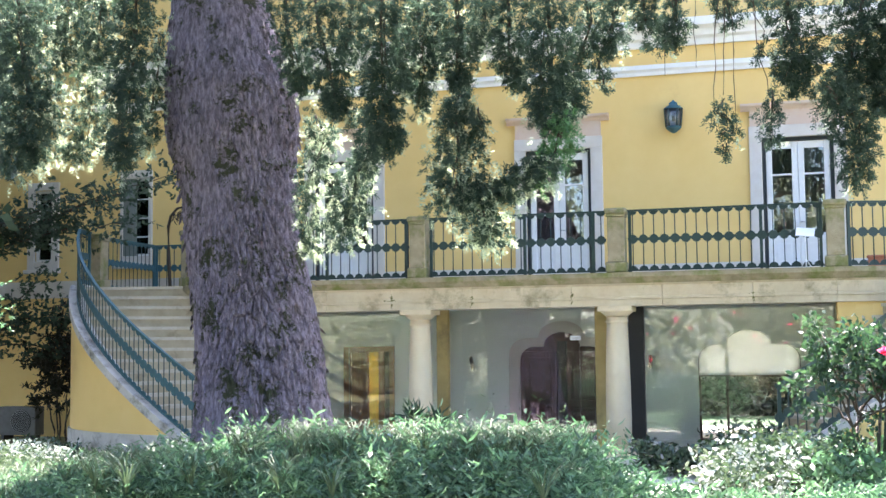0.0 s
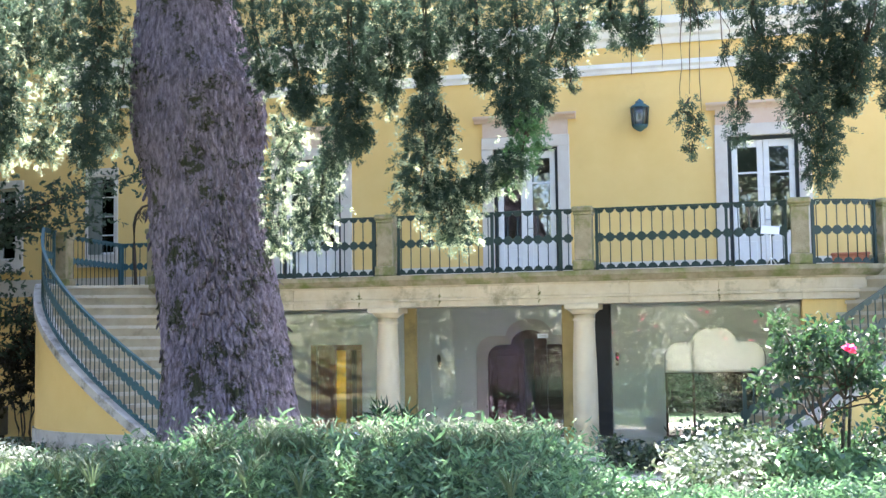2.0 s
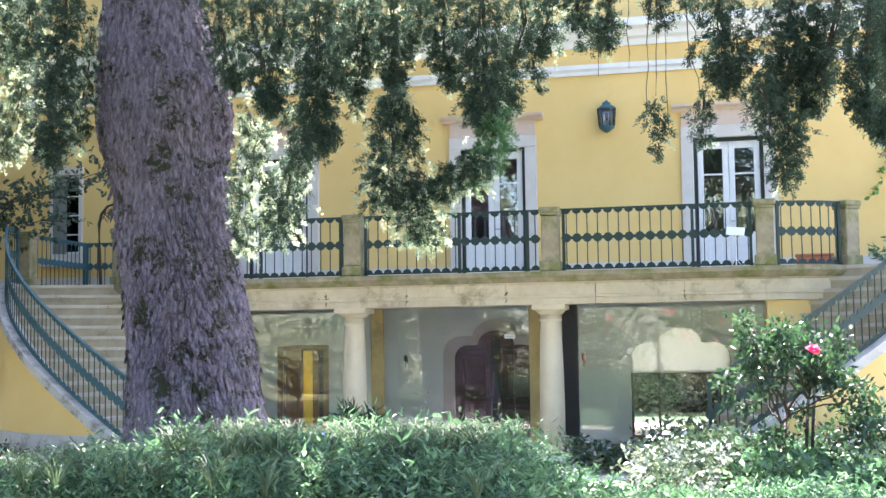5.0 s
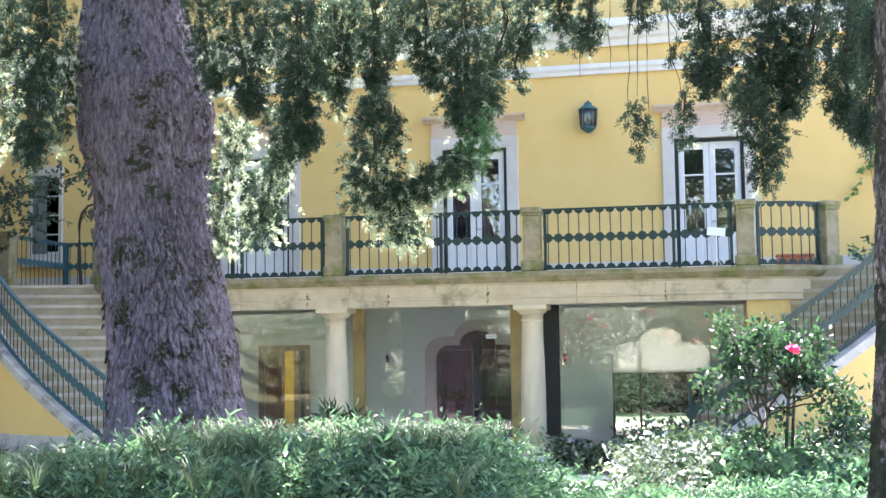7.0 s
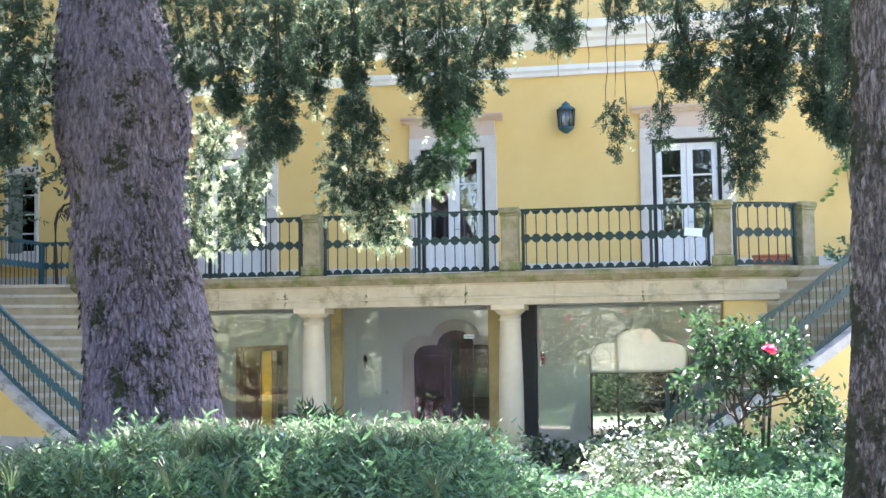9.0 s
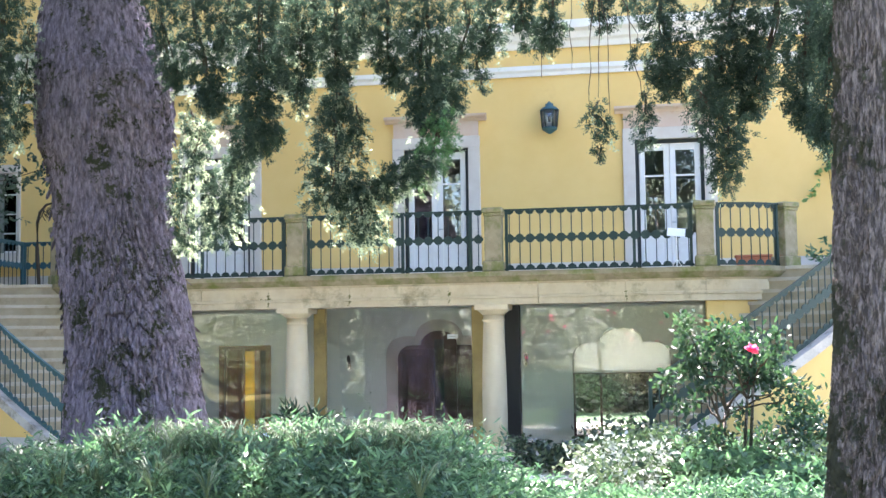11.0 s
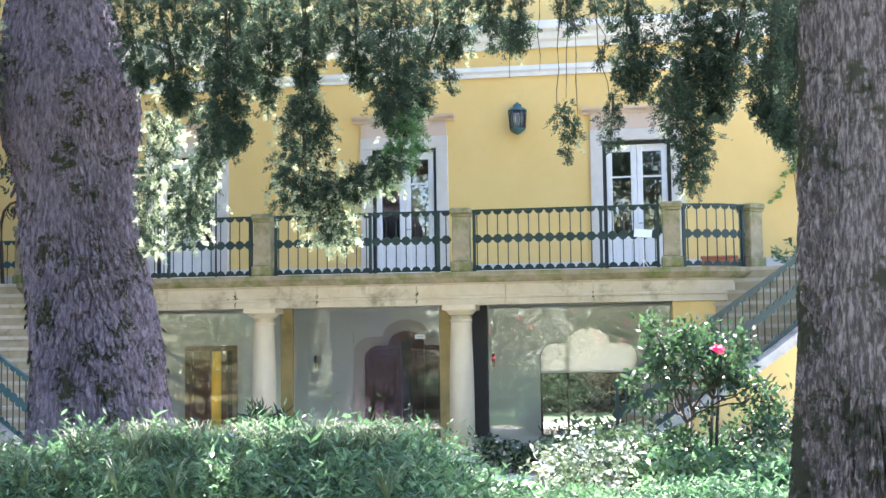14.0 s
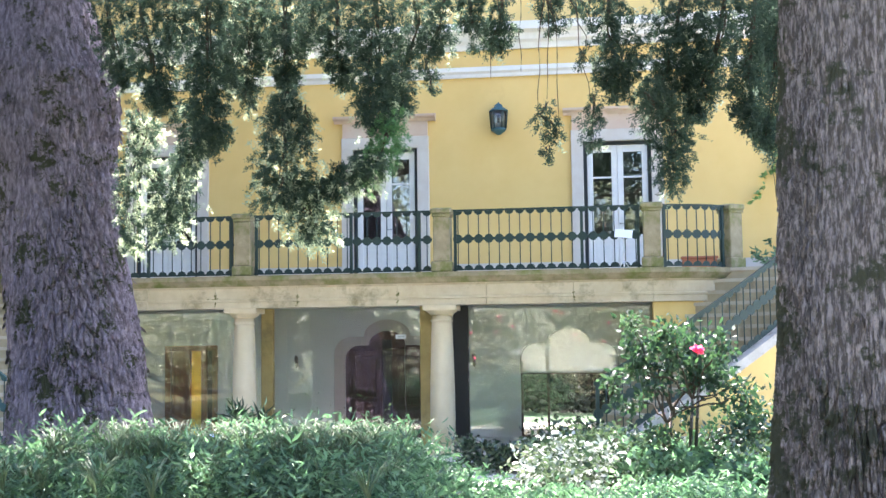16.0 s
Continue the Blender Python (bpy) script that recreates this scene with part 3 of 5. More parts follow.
def wall_sconce(x):
    s = thing("wall_sconce", "small black iron wall sconce on the porch wall", "wall lamp", "porch sconces")
    bm = bmesh.new()
    box(bm, x - 0.025, x + 0.025, YW - 0.02, YW, 1.30, 1.46, 0.005)
    part("back_plate", bm, M_BLACK, s)
    bm = bmesh.new()
    for k in range(6):
        a, b = k / 6 * math.pi, (k + 1) / 6 * math.pi
        cyl(bm, (x + 0.02, YW - 0.08 - 0.06 * math.cos(a), 1.36 - 0.07 * math.sin(a)), (x + 0.02, YW - 0.08 - 0.06 * math.cos(b), 1.36 - 0.07 * math.sin(b)), 0.012, n=6)
    part("arm", bm, M_BLACK, s)
    bm = bmesh.new()
    lathe(bm, [(0.012, 1.38), (0.03, 1.41), (0.034, 1.48), (0.018, 1.52)], x + 0.02, YW - 0.14, 10)
    part("shade", bm, M_BLACK, s)


for x in (-5.87, -2.66):
    wall_sconce(x)


# ---- columns ----
def column(x):
    c = thing("stone_column", "smooth pale limestone Tuscan column carrying the balcony", "column", "columns under the balcony")
    y = YB + 0.22
    bm = bmesh.new()
    lathe(bm, [(0.185, 0.16), (0.19, 0.6), (0.185, 1.1), (0.172, 1.6), (0.155, 2.0), (0.157, 2.02), (0.172, 2.03), (0.172, 2.05), (0.155, 2.06), (0.155, 2.12)], x, y, 32)
    part("shaft", bm, M_COLUMN, c)
    bm = bmesh.new()
    lathe(bm, [(0.17, 2.12), (0.19, 2.14), (0.235, 2.18), (0.24, 2.19)], x, y, 32)
    box(bm, x - 0.255, x + 0.255, y - 0.255, y + 0.255, 2.19, Z_BEAM, 0.008)
    part("capital", bm, M_COLUMN, c)
    bm = bmesh.new()
    box(bm, x - 0.27, x + 0.27, y - 0.27, y + 0.27, 0, 0.1, 0.01)
    lathe(bm, [(0.25, 0.1), (0.26, 0.13), (0.22, 0.16)], x, y, 32)
    part("base", bm, M_COLUMN, c)


M_COLUMN = material("warm_limestone", (0.76, 0.65, 0.45), 0.75, (0.68, 0.56, 0.37), 2.5, 0.2, 60, (0.42, 0.33, 0.20), 1.4, 0.3)
for x in PIER_X[1:3]:
    column(x - 0.05)

# ---- balcony ----
ARC = [(0.415 + 1.25 * math.sin(a), YB + 0.95 * (1 - math.cos(a))) for a in np.linspace(0, 1.2, 7)]   # rounded right end
right_end = ARC + [(1.9, 19.9), (2.05, 20.6)]
left_end = [(2 * XM - x, y) for x, y in right_end][::-1]
edge_path = left_end + right_end
bal = thing("balcony", "long weathered limestone balcony with mossy cornice", "balcony", kind="structure")
BEAM = [(-0.5, Z_BEAM), (0.0, Z_BEAM), (0.0, Z_BEAM + 0.09), (0.03, Z_BEAM + 0.10), (0.03, Z_BEAM + 0.13), (0.0, Z_BEAM + 0.14), (0.0, Z_BEAM + 0.30), (0.05, Z_BEAM + 0.33), (-0.5, Z_BEAM + 0.33)]
joints = [left_end[-1][0], -7.35, -6.25, -4.95, -3.40, -2.05, -0.75, right_end[0][0]]
runs = [left_end] + [[(a + 0.004, YB), (b - 0.004, YB)] for a, b in zip(joints, joints[1:])] + [right_end]
for k, run in enumerate(runs):
    bm = bmesh.new()
    sweep(bm, run, BEAM)
    part("beam_stone", bm, M_STONE, bal, "cream limestone beam block with dark stains" if k == 3 else "")
bm = bmesh.new()
sweep(bm, edge_path, [(-0.5, Z_BEAM + 0.332), (0.06, Z_BEAM + 0.332), (0.13, Z_BEAM + 0.40), (0.15, Z_BEAM + 0.42), (0.15, Z_FLOOR), (-0.5, Z_FLOOR)])
part("cornice", bm, M_MOSS, bal, "mossy projecting stone edge")
bm = bmesh.new()
box(bm, -10.2, 1.75, YB + 0.52, YW, Z_BEAM + 0.22, Z_FLOOR - 0.004)
part("deck", bm, M_STONE, bal)
for s in (-1, 1):
    bm = bmesh.new()
    sweep(bm, right_end if s > 0 else left_end, [(-0.3, 0), (-0.06, 0), (-0.06, Z_BEAM - 0.004), (-0.3, Z_BEAM - 0.004)])
    tagged(part("wall_balcony_end", bm, M_YELLOW), "ochre yellow wall under the rounded balcony end", "wall", kind="structure")


def moss_clump(x, z, w, h, seed):
    """Dark moss grown out of a joint of the beam: small cushions on its face."""
    rg = np.random.default_rng(seed)
    bm = bmesh.new()
    for k in range(46):
        side = k % 2
        px = x + rg.normal() * (w if side else w * 0.18)
        pz = z + rg.normal() * (h * 0.16 if side else h)
        b = bmesh.new()
        bmesh.ops.create_icosphere(b, subdivisions=1, radius=1)
        r = rg.uniform(0.006, 0.014)
        bmesh.ops.transform(b, matrix=Matrix.Translation((px, YB - 0.004, min(pz, Z_BEAM + 0.30))) @ Matrix.Diagonal((r * 1.3, r * 0.5, r, 1)), verts=b.verts)
        join(bm, b)
    part("moss", bm, M_MOSSGREEN, bal, "dark green moss in a joint")


M_MOSSGREEN = material("damp_moss", (0.13, 0.13, 0.05), 0.95, (0.18, 0.18, 0.06), 30, 0.6, 90)
for k, (x, z, w, h) in enumerate(((-3.40, 2.38, 0.06, 0.06), (-4.95, 2.37, 0.06, 0.04), (-6.25, 2.40, 0.05, 0.06), (-0.75, 2.39, 0.03, 0.03))):
    moss_clump(x, z, w, h, k)


def pier(x, y, turn=0.0):
    p = thing("balcony_pier", "weathered stone balustrade pier with lichen and moss", "pier", "balcony piers")
    w = 0.128
    bm = bmesh.new()
    box(bm, -w, w, -w, w, 0.16, 0.84, 0.012)
    part("shaft", bm, M_MOSS, p)
    bm = bmesh.new()
    box(bm, -w - 0.03, w + 0.03, -w - 0.03, w + 0.03, 0, 0.16, 0.015)
    part("base", bm, M_MOSS, p)
    bm = bmesh.new()
    box(bm, -w - 0.015, w + 0.015, -w - 0.015, w + 0.015, 0.84, 0.88, 0.008)
    box(bm, -w - 0.035, w + 0.035, -w - 0.035, w + 0.035, 0.88, 0.965, 0.02)
    part("cap", bm, M_MOSS, p)
    p.matrix_world = pose(x, y, Z_FLOOR, 0, 0, turn)
    return p


YR = YB + 0.06                          # line of the balustrade
pier_spots = [(x, YR, 0) for x in PIER_X] + [(1.60, 19.25, 40), (2 * XM - 1.60, 19.25, -40), (-11.9, 19.3, 0), (2 * XM + 11.9, 19.3, 0)]
for x, y, t in pier_spots:
    pier(x, y, t)

# ---- railings ----
ROD = bmesh.new()
cyl(ROD, (0, 0, 0.03), (0, 0, 0.90), 0.0085, n=6)
ROD = mesh_of("rod", ROD, M_IRON)
DISC = bmesh.new()
cyl(DISC, (0, -0.008, 0), (0, 0.008, 0), 0.068, n=16, smooth=False)
DISC = mesh_of("disc", DISC, M_IRON)
HALF = bmesh.new()
plate(HALF, [(0.066 * math.cos(a), 0.058 * math.sin(a)) for a in np.linspace(0, math.pi, 9)], -0.007, 0.007)
HALF = mesh_of("scallop", HALF, M_IRON)
POST = bmesh.new()
box(POST, -0.022, 0.022, -0.022, 0.022, 0, 0.93)
POST = mesh_of("post", POST, M_IRON)
BLUE = {}
for me in (ROD, DISC, HALF, POST):
    b = me.copy()
    b.materials[0] = M_IRON_BLUE
    BLUE[me.name] = b


def railing(path, posts=(), blue=False, label="dark green iron railing with scalloped bands and round bosses", pitch=0.155, rail_mat=None):
    """A railing along path of (x, y, z) points; rods about every pitch metres, posts at those shares of its length."""
    r = thing("iron_railing", label, "railing", "balcony and stair railings")
    P = [Vector(p) for p in path]
    seg = [(b - a).length for a, b in zip(P, P[1:])]
    total = sum(seg)

    def at(s):
        i = 0
        while i < len(seg) - 1 and s > seg[i]:
            s -= seg[i]
            i += 1
        d = (P[i + 1] - P[i])
        return P[i] + d * (s / seg[i]), d.normalized()

    mat = M_IRON_BLUE if blue else M_IRON
    me = (lambda m: BLUE[m.name] if blue else m)
    rails = {}
    for name, z, hw, hh in (("top_rail", 0.93, 0.025, 0.014), ("middle_rail", 0.50, 0.006, 0.022), ("bottom_rail", 0.035, 0.012, 0.012)):
        bm = bmesh.new()
        sweep(bm, [tuple(p) for p in P], [(-hw, z - hh), (hw, z - hh), (hw, z + hh), (-hw, z + hh)])
        rails[name] = part(name, bm, mat, r)
    n = max(2, round(total / pitch))
    for k in range(n):
        p, d = at((k + 0.5) * total / n)
        ang = math.degrees(math.atan2(d.y, d.x))
        m = Matrix.Translation(p) @ pose(0, 0, 0, 0, 0, ang)
        shared("rod", ROD, r, m)
        shared("boss", me(DISC), rails["middle_rail"], m @ pose(0, 0, 0.50))
        for zz, flip, rail in ((0.918, 1, "top_rail"), (0.045, 0, "bottom_rail")):
            shared("scallop", me(HALF), rails[rail], m @ pose(0, 0, zz) @ shear_pose(d) @ pose(0, 0, 0, 180 * flip))
    for f in posts:
        p, d = at(f * total)
        shared("post", me(POST), r, Matrix.Translation(p) @ pose(0, 0, 0, 0, 0, math.degrees(math.atan2(d.y, d.x))))
    return r


def shear_pose(d):
    """Tilts a piece along a slope."""
    return pose(0, 0, 0, 0, -math.degrees(math.atan2(d.z, math.hypot(d.x, d.y))), 0)


for a, b, posts in ((PIER_X[0], PIER_X[1], (0.5, 0.985)), (PIER_X[1], PIER_X[2], (0.012, 0.55, 0.93)), (PIER_X[2], PIER_X[3], (0.012, 0.69, 0.985))):
    railing([(a + 0.16, YR, Z_FLOOR), (b - 0.16, YR, Z_FLOOR)], posts)
arc_r = [(x, y + 0.06, Z_FLOOR) for x, y in ARC]
arc_r = [(0.575, YR, Z_FLOOR)] + arc_r[3:6] + [(1.5, 19.1, Z_FLOOR)]
railing(arc_r, (0.02, 0.96))
railing([(2 * XM - x, y, z) for x, y, z in arc_r], (0.02, 0.96))

# ---- curved stairs ----
SX, SY, SA, SBB = -7.32, 19.27, 4.53, 2.89       # outer ellipse of the left flight
IA, IB = 2.60, 0.70                              # inner ellipse
NSTEP = 16
TH = np.linspace(math.pi, 1.5 * math.pi, 241)
OUT = np.stack([SX + SA * np.cos(TH), SY + SBB * np.sin(TH)], 1)
INN = np.stack([SX + IA * np.cos(TH), SY + IB * np.sin(TH)], 1)
S_OUT = np.concatenate([[0], np.cumsum(np.linalg.norm(np.diff(OUT, axis=0), axis=1))])
S0, GOING = 0.80, 0.275


def stair_point(s):
    return [float(np.interp(s, S_OUT, OUT[:, k])) for k in (0, 1)], [float(np.interp(s, S_OUT, INN[:, k])) for k in (0, 1)]


def slope_z(s):
    return min(Z_FLOOR, max(0.0, Z_FLOOR - (s - S0) * (Z_FLOOR / (NSTEP * GOING))))


def staircase(mirror):
    fx = (lambda x: 2 * XM - 0.25 - x) if mirror else (lambda x: x)
    st = thing("curved_staircase", "curved stone garden staircase with ochre side wall", "staircase", "twin garden stairs", "structure")
    rise = Z_FLOOR / NSTEP
    for k in range(-1, NSTEP - 1):
        z1 = Z_FLOOR - rise * (k + 1)
        s0, s1 = (0.0, S0) if k < 0 else (S0 + GOING * k - 0.03, S0 + GOING * (k + 1))
        if k < 0:
            s0, s1 = 0.0, S0
        n = 5
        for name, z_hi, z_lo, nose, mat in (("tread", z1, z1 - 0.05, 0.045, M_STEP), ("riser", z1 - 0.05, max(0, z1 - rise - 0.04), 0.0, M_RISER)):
            bm = bmesh.new()
            rr = [stair_point(s0 + (s1 + nose - s0) * i / n) for i in range(n + 1)]
            ring = [[bm.verts.new((fx(p[0]), p[1], z)) for p in ([r[0] for r in rr] + [r[1] for r in rr][::-1])] for z in (z_hi, z_lo)]
            bm.faces.new(ring[0])
            bm.faces.new(ring[1][::-1])
            m = len(ring[0])
            for i in range(m):
                bm.faces.new((ring[0][i], ring[0][(i + 1) % m], ring[1][(i + 1) % m], ring[1][i]))
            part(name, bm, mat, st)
    # side wall, plinth and sloping coping
    ss = np.linspace(0, S0 + GOING * (NSTEP - 0.6), 60)
    for name, mat, o0, o1, zlo, zhi, lab in (
            ("side_wall", M_YELLOW, 0.0, 0.16, lambda z: 0.0, lambda z: max(0.02, z - 0.10), "ochre limewashed side wall"),
            ("coping", M_PLINTH, -0.06, 0.20, lambda z: z - 0.10, lambda z: z + 0.04, "worn grey stone coping"),
            ("plinth", M_PLINTH, 0.16, 0.20, lambda z: 0.0, lambda z: min(0.45, max(0.03, z - 0.11)), "peeling whitewashed plinth")):
        bm = bmesh.new()
        rings = []
        for s in ss:
            (ox, oy), (ix, iy) = stair_point(s)
            th = float(np.interp(s, S_OUT, TH))
            nrm = Vector((math.cos(th) / SA, math.sin(th) / SBB)).normalized()
            z = slope_z(s)
            rings.append([bm.verts.new((fx(ox + nrm.x * o), oy + nrm.y * o, zz)) for o, zz in ((o0, zlo(z)), (o1, zlo(z)), (o1, zhi(z)), (o0, zhi(z)))])
        for a, b in zip(rings, rings[1:]):
            for i in range(4):
                bm.faces.new((a[i], a[(i + 1) % 4], b[(i + 1) % 4], b[i]))
        bm.faces.new(rings[0][::-1])
        bm.faces.new(rings[-1])
        part(name, bm, mat, st, lab)
    path = []
    for s in np.linspace(0.2, S0 + GOING * (NSTEP - 1), 40):
        (ox, oy), _ = stair_point(s)
        th = float(np.interp(s, S_OUT, TH))
        nrm = Vector((math.cos(th) / SA, math.sin(th) / SBB)).normalized()
        path.append((fx(ox + nrm.x * 0.07), oy + nrm.y * 0.07, slope_z(s) + 0.045))
    railing(path, (0.01, 0.99), blue=not mirror, label="teal painted iron stair railing with scalloped bands" if not mirror else "dark green iron stair railing with scalloped bands", pitch=0.125)


staircase(False)
staircase(True)
# landing behind the left flight and its railing
for s in (0, 1):
    fx = (lambda x: 2 * XM - x) if s else (lambda x: x)
    bm = bmesh.new()
    xa, xb = sorted((fx(-12.1), fx(-10.205)))
    box(bm, xa, xb, 19.28, 21.6, Z_FLOOR - 0.4, Z_FLOOR - 0.002)
    box(bm, xa, xb, 19.4, 21.58, 0, Z_FLOOR - 0.41)
    tagged(part("landing", bm, M_STEP), "stone landing at the head of the stairs", "landing", kind="structure")
railing([(-12.0, 21.5, Z_FLOOR), (-10.3, 21.5, Z_FLOOR)], (0.01, 0.99), blue=True)
railing([(-11.95, 19.5, Z_FLOOR), (-12.0, 21.45, Z_FLOOR)], (0.01, 0.99), blue=True)


# ---- lantern, stand, pots, cooler ----
def wall_lantern(x, y, z):
    w = thing("wall_lantern", "green-black iron wall lantern with glass sides", "wall lamp")
    yc = y - 0.17
    bm = bmesh.new()
    box(bm, x - 0.05, x + 0.05, y - 0.02, y, z - 0.2, z + 0.22, 0.006)
    cyl(bm, (x, y - 0.02, z + 0.18), (x, yc, z + 0.20), 0.014)
    cyl(bm, (x, y - 0.02, z - 0.18), (x, yc, z - 0.22), 0.014)
    part("bracket", bm, M_IRON, w)
    bm = bmesh.new()
    lathe(bm, [(0.165, z + 0.135), (0.17, z + 0.15), (0.11, z + 0.20), (0.075, z + 0.215), (0.07, z + 0.255), (0.03, z + 0.275), (0.012, z + 0.30)], x, yc, 6)
    part("roof", bm, M_IRON_BLUE, w)
    bm = bmesh.new()
    lathe(bm, [(0.02, z - 0.28), (0.05, z - 0.265), (0.12, z - 0.21), (0.135, z - 0.19), (0.135, z - 0.165)], x, yc, 6)
    part("base", bm, M_IRON_BLUE, w)
    for k in range(6):
        a = k * math.pi / 3
        bm = bmesh.new()
        cyl(bm, (x + 0.13 * math.cos(a), yc + 0.13 * math.sin(a), z - 0.165), (x + 0.155 * math.cos(a), yc + 0.155 * math.sin(a), z + 0.135), 0.012, n=6)
        part("corner_bar", bm, M_IRON, w)
    bm = bmesh.new()
    lathe(bm, [(0.122, z - 0.164), (0.145, z + 0.134)], x, yc, 6)
    part("glass", bm, M_LANTERN, w).visible_shadow = False
    for s in (-0.045, 0.045):
        bm = bmesh.new()
        cyl(bm, (x + s, yc, z - 0.16), (x + s, yc, z + 0.05), 0.018, 0.014)
        part("candle", bm, M_WHITE, w, "white candle tube")


wall_lantern(-2.14, YW, 5.645)


def sign_stand(x, y):
    s = thing("sign_stand", "white information board on a thin white stand, on the balcony", "stand")
    bm = bmesh.new()
    cyl(bm, (x, y, Z_FLOOR), (x, y, 3.24), 0.010)
    for k in range(3):
        a = k * 2.1 + 0.5
        cyl(bm, (x, y, Z_FLOOR + 0.12), (x + 0.08 * math.cos(a), y + 0.08 * math.sin(a), Z_FLOOR + 0.01), 0.008)
    part("stand", bm, M_PAPER, s)
    bm = bmesh.new()
    box(bm, -0.13, 0.13, -0.008, 0.008, -0.085, 0.085, 0.004)
    bmesh.ops.transform(bm, matrix=pose(x, y - 0.02, 3.265, -42, 6, 0), verts=bm.verts)
    part("board", bm, M_PAPER, s)


sign_stand(0.0, 18.55)


def planter(x, y, z, w):
    p = thing("terracotta_planter", "long terracotta planter on the balcony floor", "planter")
    bm = bmesh.new()
    box(bm, x - w, x + w, y - 0.1, y + 0.1, z, z + 0.26, 0.012)
    trough = part("trough", bm, M_TERRA, p)
    bm = bmesh.new()
    box(bm, x - w - 0.015, x + w + 0.015, y - 0.115, y + 0.115, z + 0.26, z + 0.30, 0.008)
    part("rim", bm, M_TERRA, trough)


planter(1.22, 20.8, Z_FLOOR, 0.28)


def air_conditioner(x, y, z):
    a = thing("air_conditioner", "grey outdoor air conditioning unit with a round fan grille", "air conditioner")
    bm = bmesh.new()
    box(bm, x - 0.42, x + 0.42, y - 0.15, y + 0.15, z, z + 0.55, 0.015)
    part("casing", bm, M_CASING, a)
    # solid black disc painted in for the dark hollow behind the grille
    bm = bmesh.new()
    cyl(bm, (x + 0.1, y - 0.15, z + 0.27), (x + 0.1, y - 0.165, z + 0.27), 0.22, n=28, smooth=False)
    fan = part("fan_disc", bm, M_BLACK, a)
    for k in range(6):
        bm = bmesh.new()
        r = 0.035 + 0.035 * k
        for i in range(20):
            t0, t1 = i * math.pi / 10, (i + 1) * math.pi / 10
            cyl(bm, (x + 0.1 + r * math.cos(t0), y - 0.172, z + 0.27 + r * math.sin(t0)), (x + 0.1 + r * math.cos(t1), y - 0.172, z + 0.27 + r * math.sin(t1)), 0.004, n=4)
        part("grille_ring", bm, M_METAL, fan)
    for s in (-0.3, 0.3):
        bm = bmesh.new()
        box(bm, x + s - 0.03, x + s + 0.03, y - 0.16, y + 0.16, 0, z)
        part("foot", bm, M_BLACK, a)


air_conditioner(-14.8, 21.3, 0.08)


# ---- trunks with relief ----
def lattice(u, v, pu, seed):
    """Smooth lattice noise, repeating after pu cells in u."""
    g = np.random.default_rng(seed).random((pu, 512))
    i, j = np.floor(u).astype(int), np.floor(v).astype(int)
    a, b = u - i, v - j
    a, b = a * a * (3 - 2 * a), b * b * (3 - 2 * b)
    i0, i1, j0, j1 = i % pu, (i + 1) % pu, j % 512, (j + 1) % 512
    return (g[i0, j0] * (1 - a) + g[i1, j0] * a) * (1 - b) + (g[i0, j1] * (1 - a) + g[i1, j1] * a) * b


def flakes(u, v, pu, seed):
    """Cells of a jittered lattice that repeats after pu cells in u: height by cell, rise over the cell, nearness to its edge."""
    g = np.random.default_rng(seed).random((3, pu, 512))
    i, j = np.floor(u).astype(int), np.floor(v).astype(int)
    near, second = np.full(u.shape, 9.0), np.full(u.shape, 9.0)
    high, rise = np.zeros(u.shape), np.zeros(u.shape)
    for di in (-1, 0, 1):
        for dj in (-1, 0, 1):
            a, b = (i + di) % pu, (j + dj) % 512
            du, dv = i + di + g[0, a, b] - u, j + dj + g[1, a, b] - v
            d = np.hypot(du, dv)
            closer = d < near
            second = np.where(closer, near, np.minimum(second, d))
            high, rise = np.where(closer, g[2, a, b], high), np.where(closer, dv, rise)
            near = np.where(closer, d, near)
    return high, rise, second - near


def bark_relief(u, z, plates, cell, depth, seed, shag):
    """Relief of bark in metres, u from 0 to 1 round the trunk: upright flakes with lifted lower ends, dark clefts, fine fibres."""
    w = (lattice(u * 8, z * 0.8, 8, seed) - 0.5) * 0.8 + (lattice(u * 24, z * 5, 24, seed + 1) - 0.5) * 0.5
    h1, r1, e1 = flakes(u * plates + w + 40 * plates, z / cell + lattice(u * plates, z * 3, plates, seed + 5) * 0.7 + 40, plates, seed + 2)
    h2, r2, e2 = flakes(u * plates * 2 + w * 1.5 + 40 * plates, z / cell * 2.2 + 40, plates * 2, seed + 3)
    worn = np.clip(lattice(u * 7, z * 1.1 + 20, 7, seed + 6) * 2.0 - 0.5, 0.15, 1)          # some stretches are smoother
    big = h1 * 0.9 + r1 * shag * 0.8 - 0.9 * np.exp(-(e1 / 0.10) ** 2)
    small = h2 * 0.5 + r2 * shag * 0.35 - 0.45 * np.exp(-(e2 / 0.14) ** 2)
    fine = lattice(u * plates * 6, z * 40, plates * 6, seed + 4) - 0.5
    return depth * (worn * (big + small - 0.5) + 0.25 * fine)


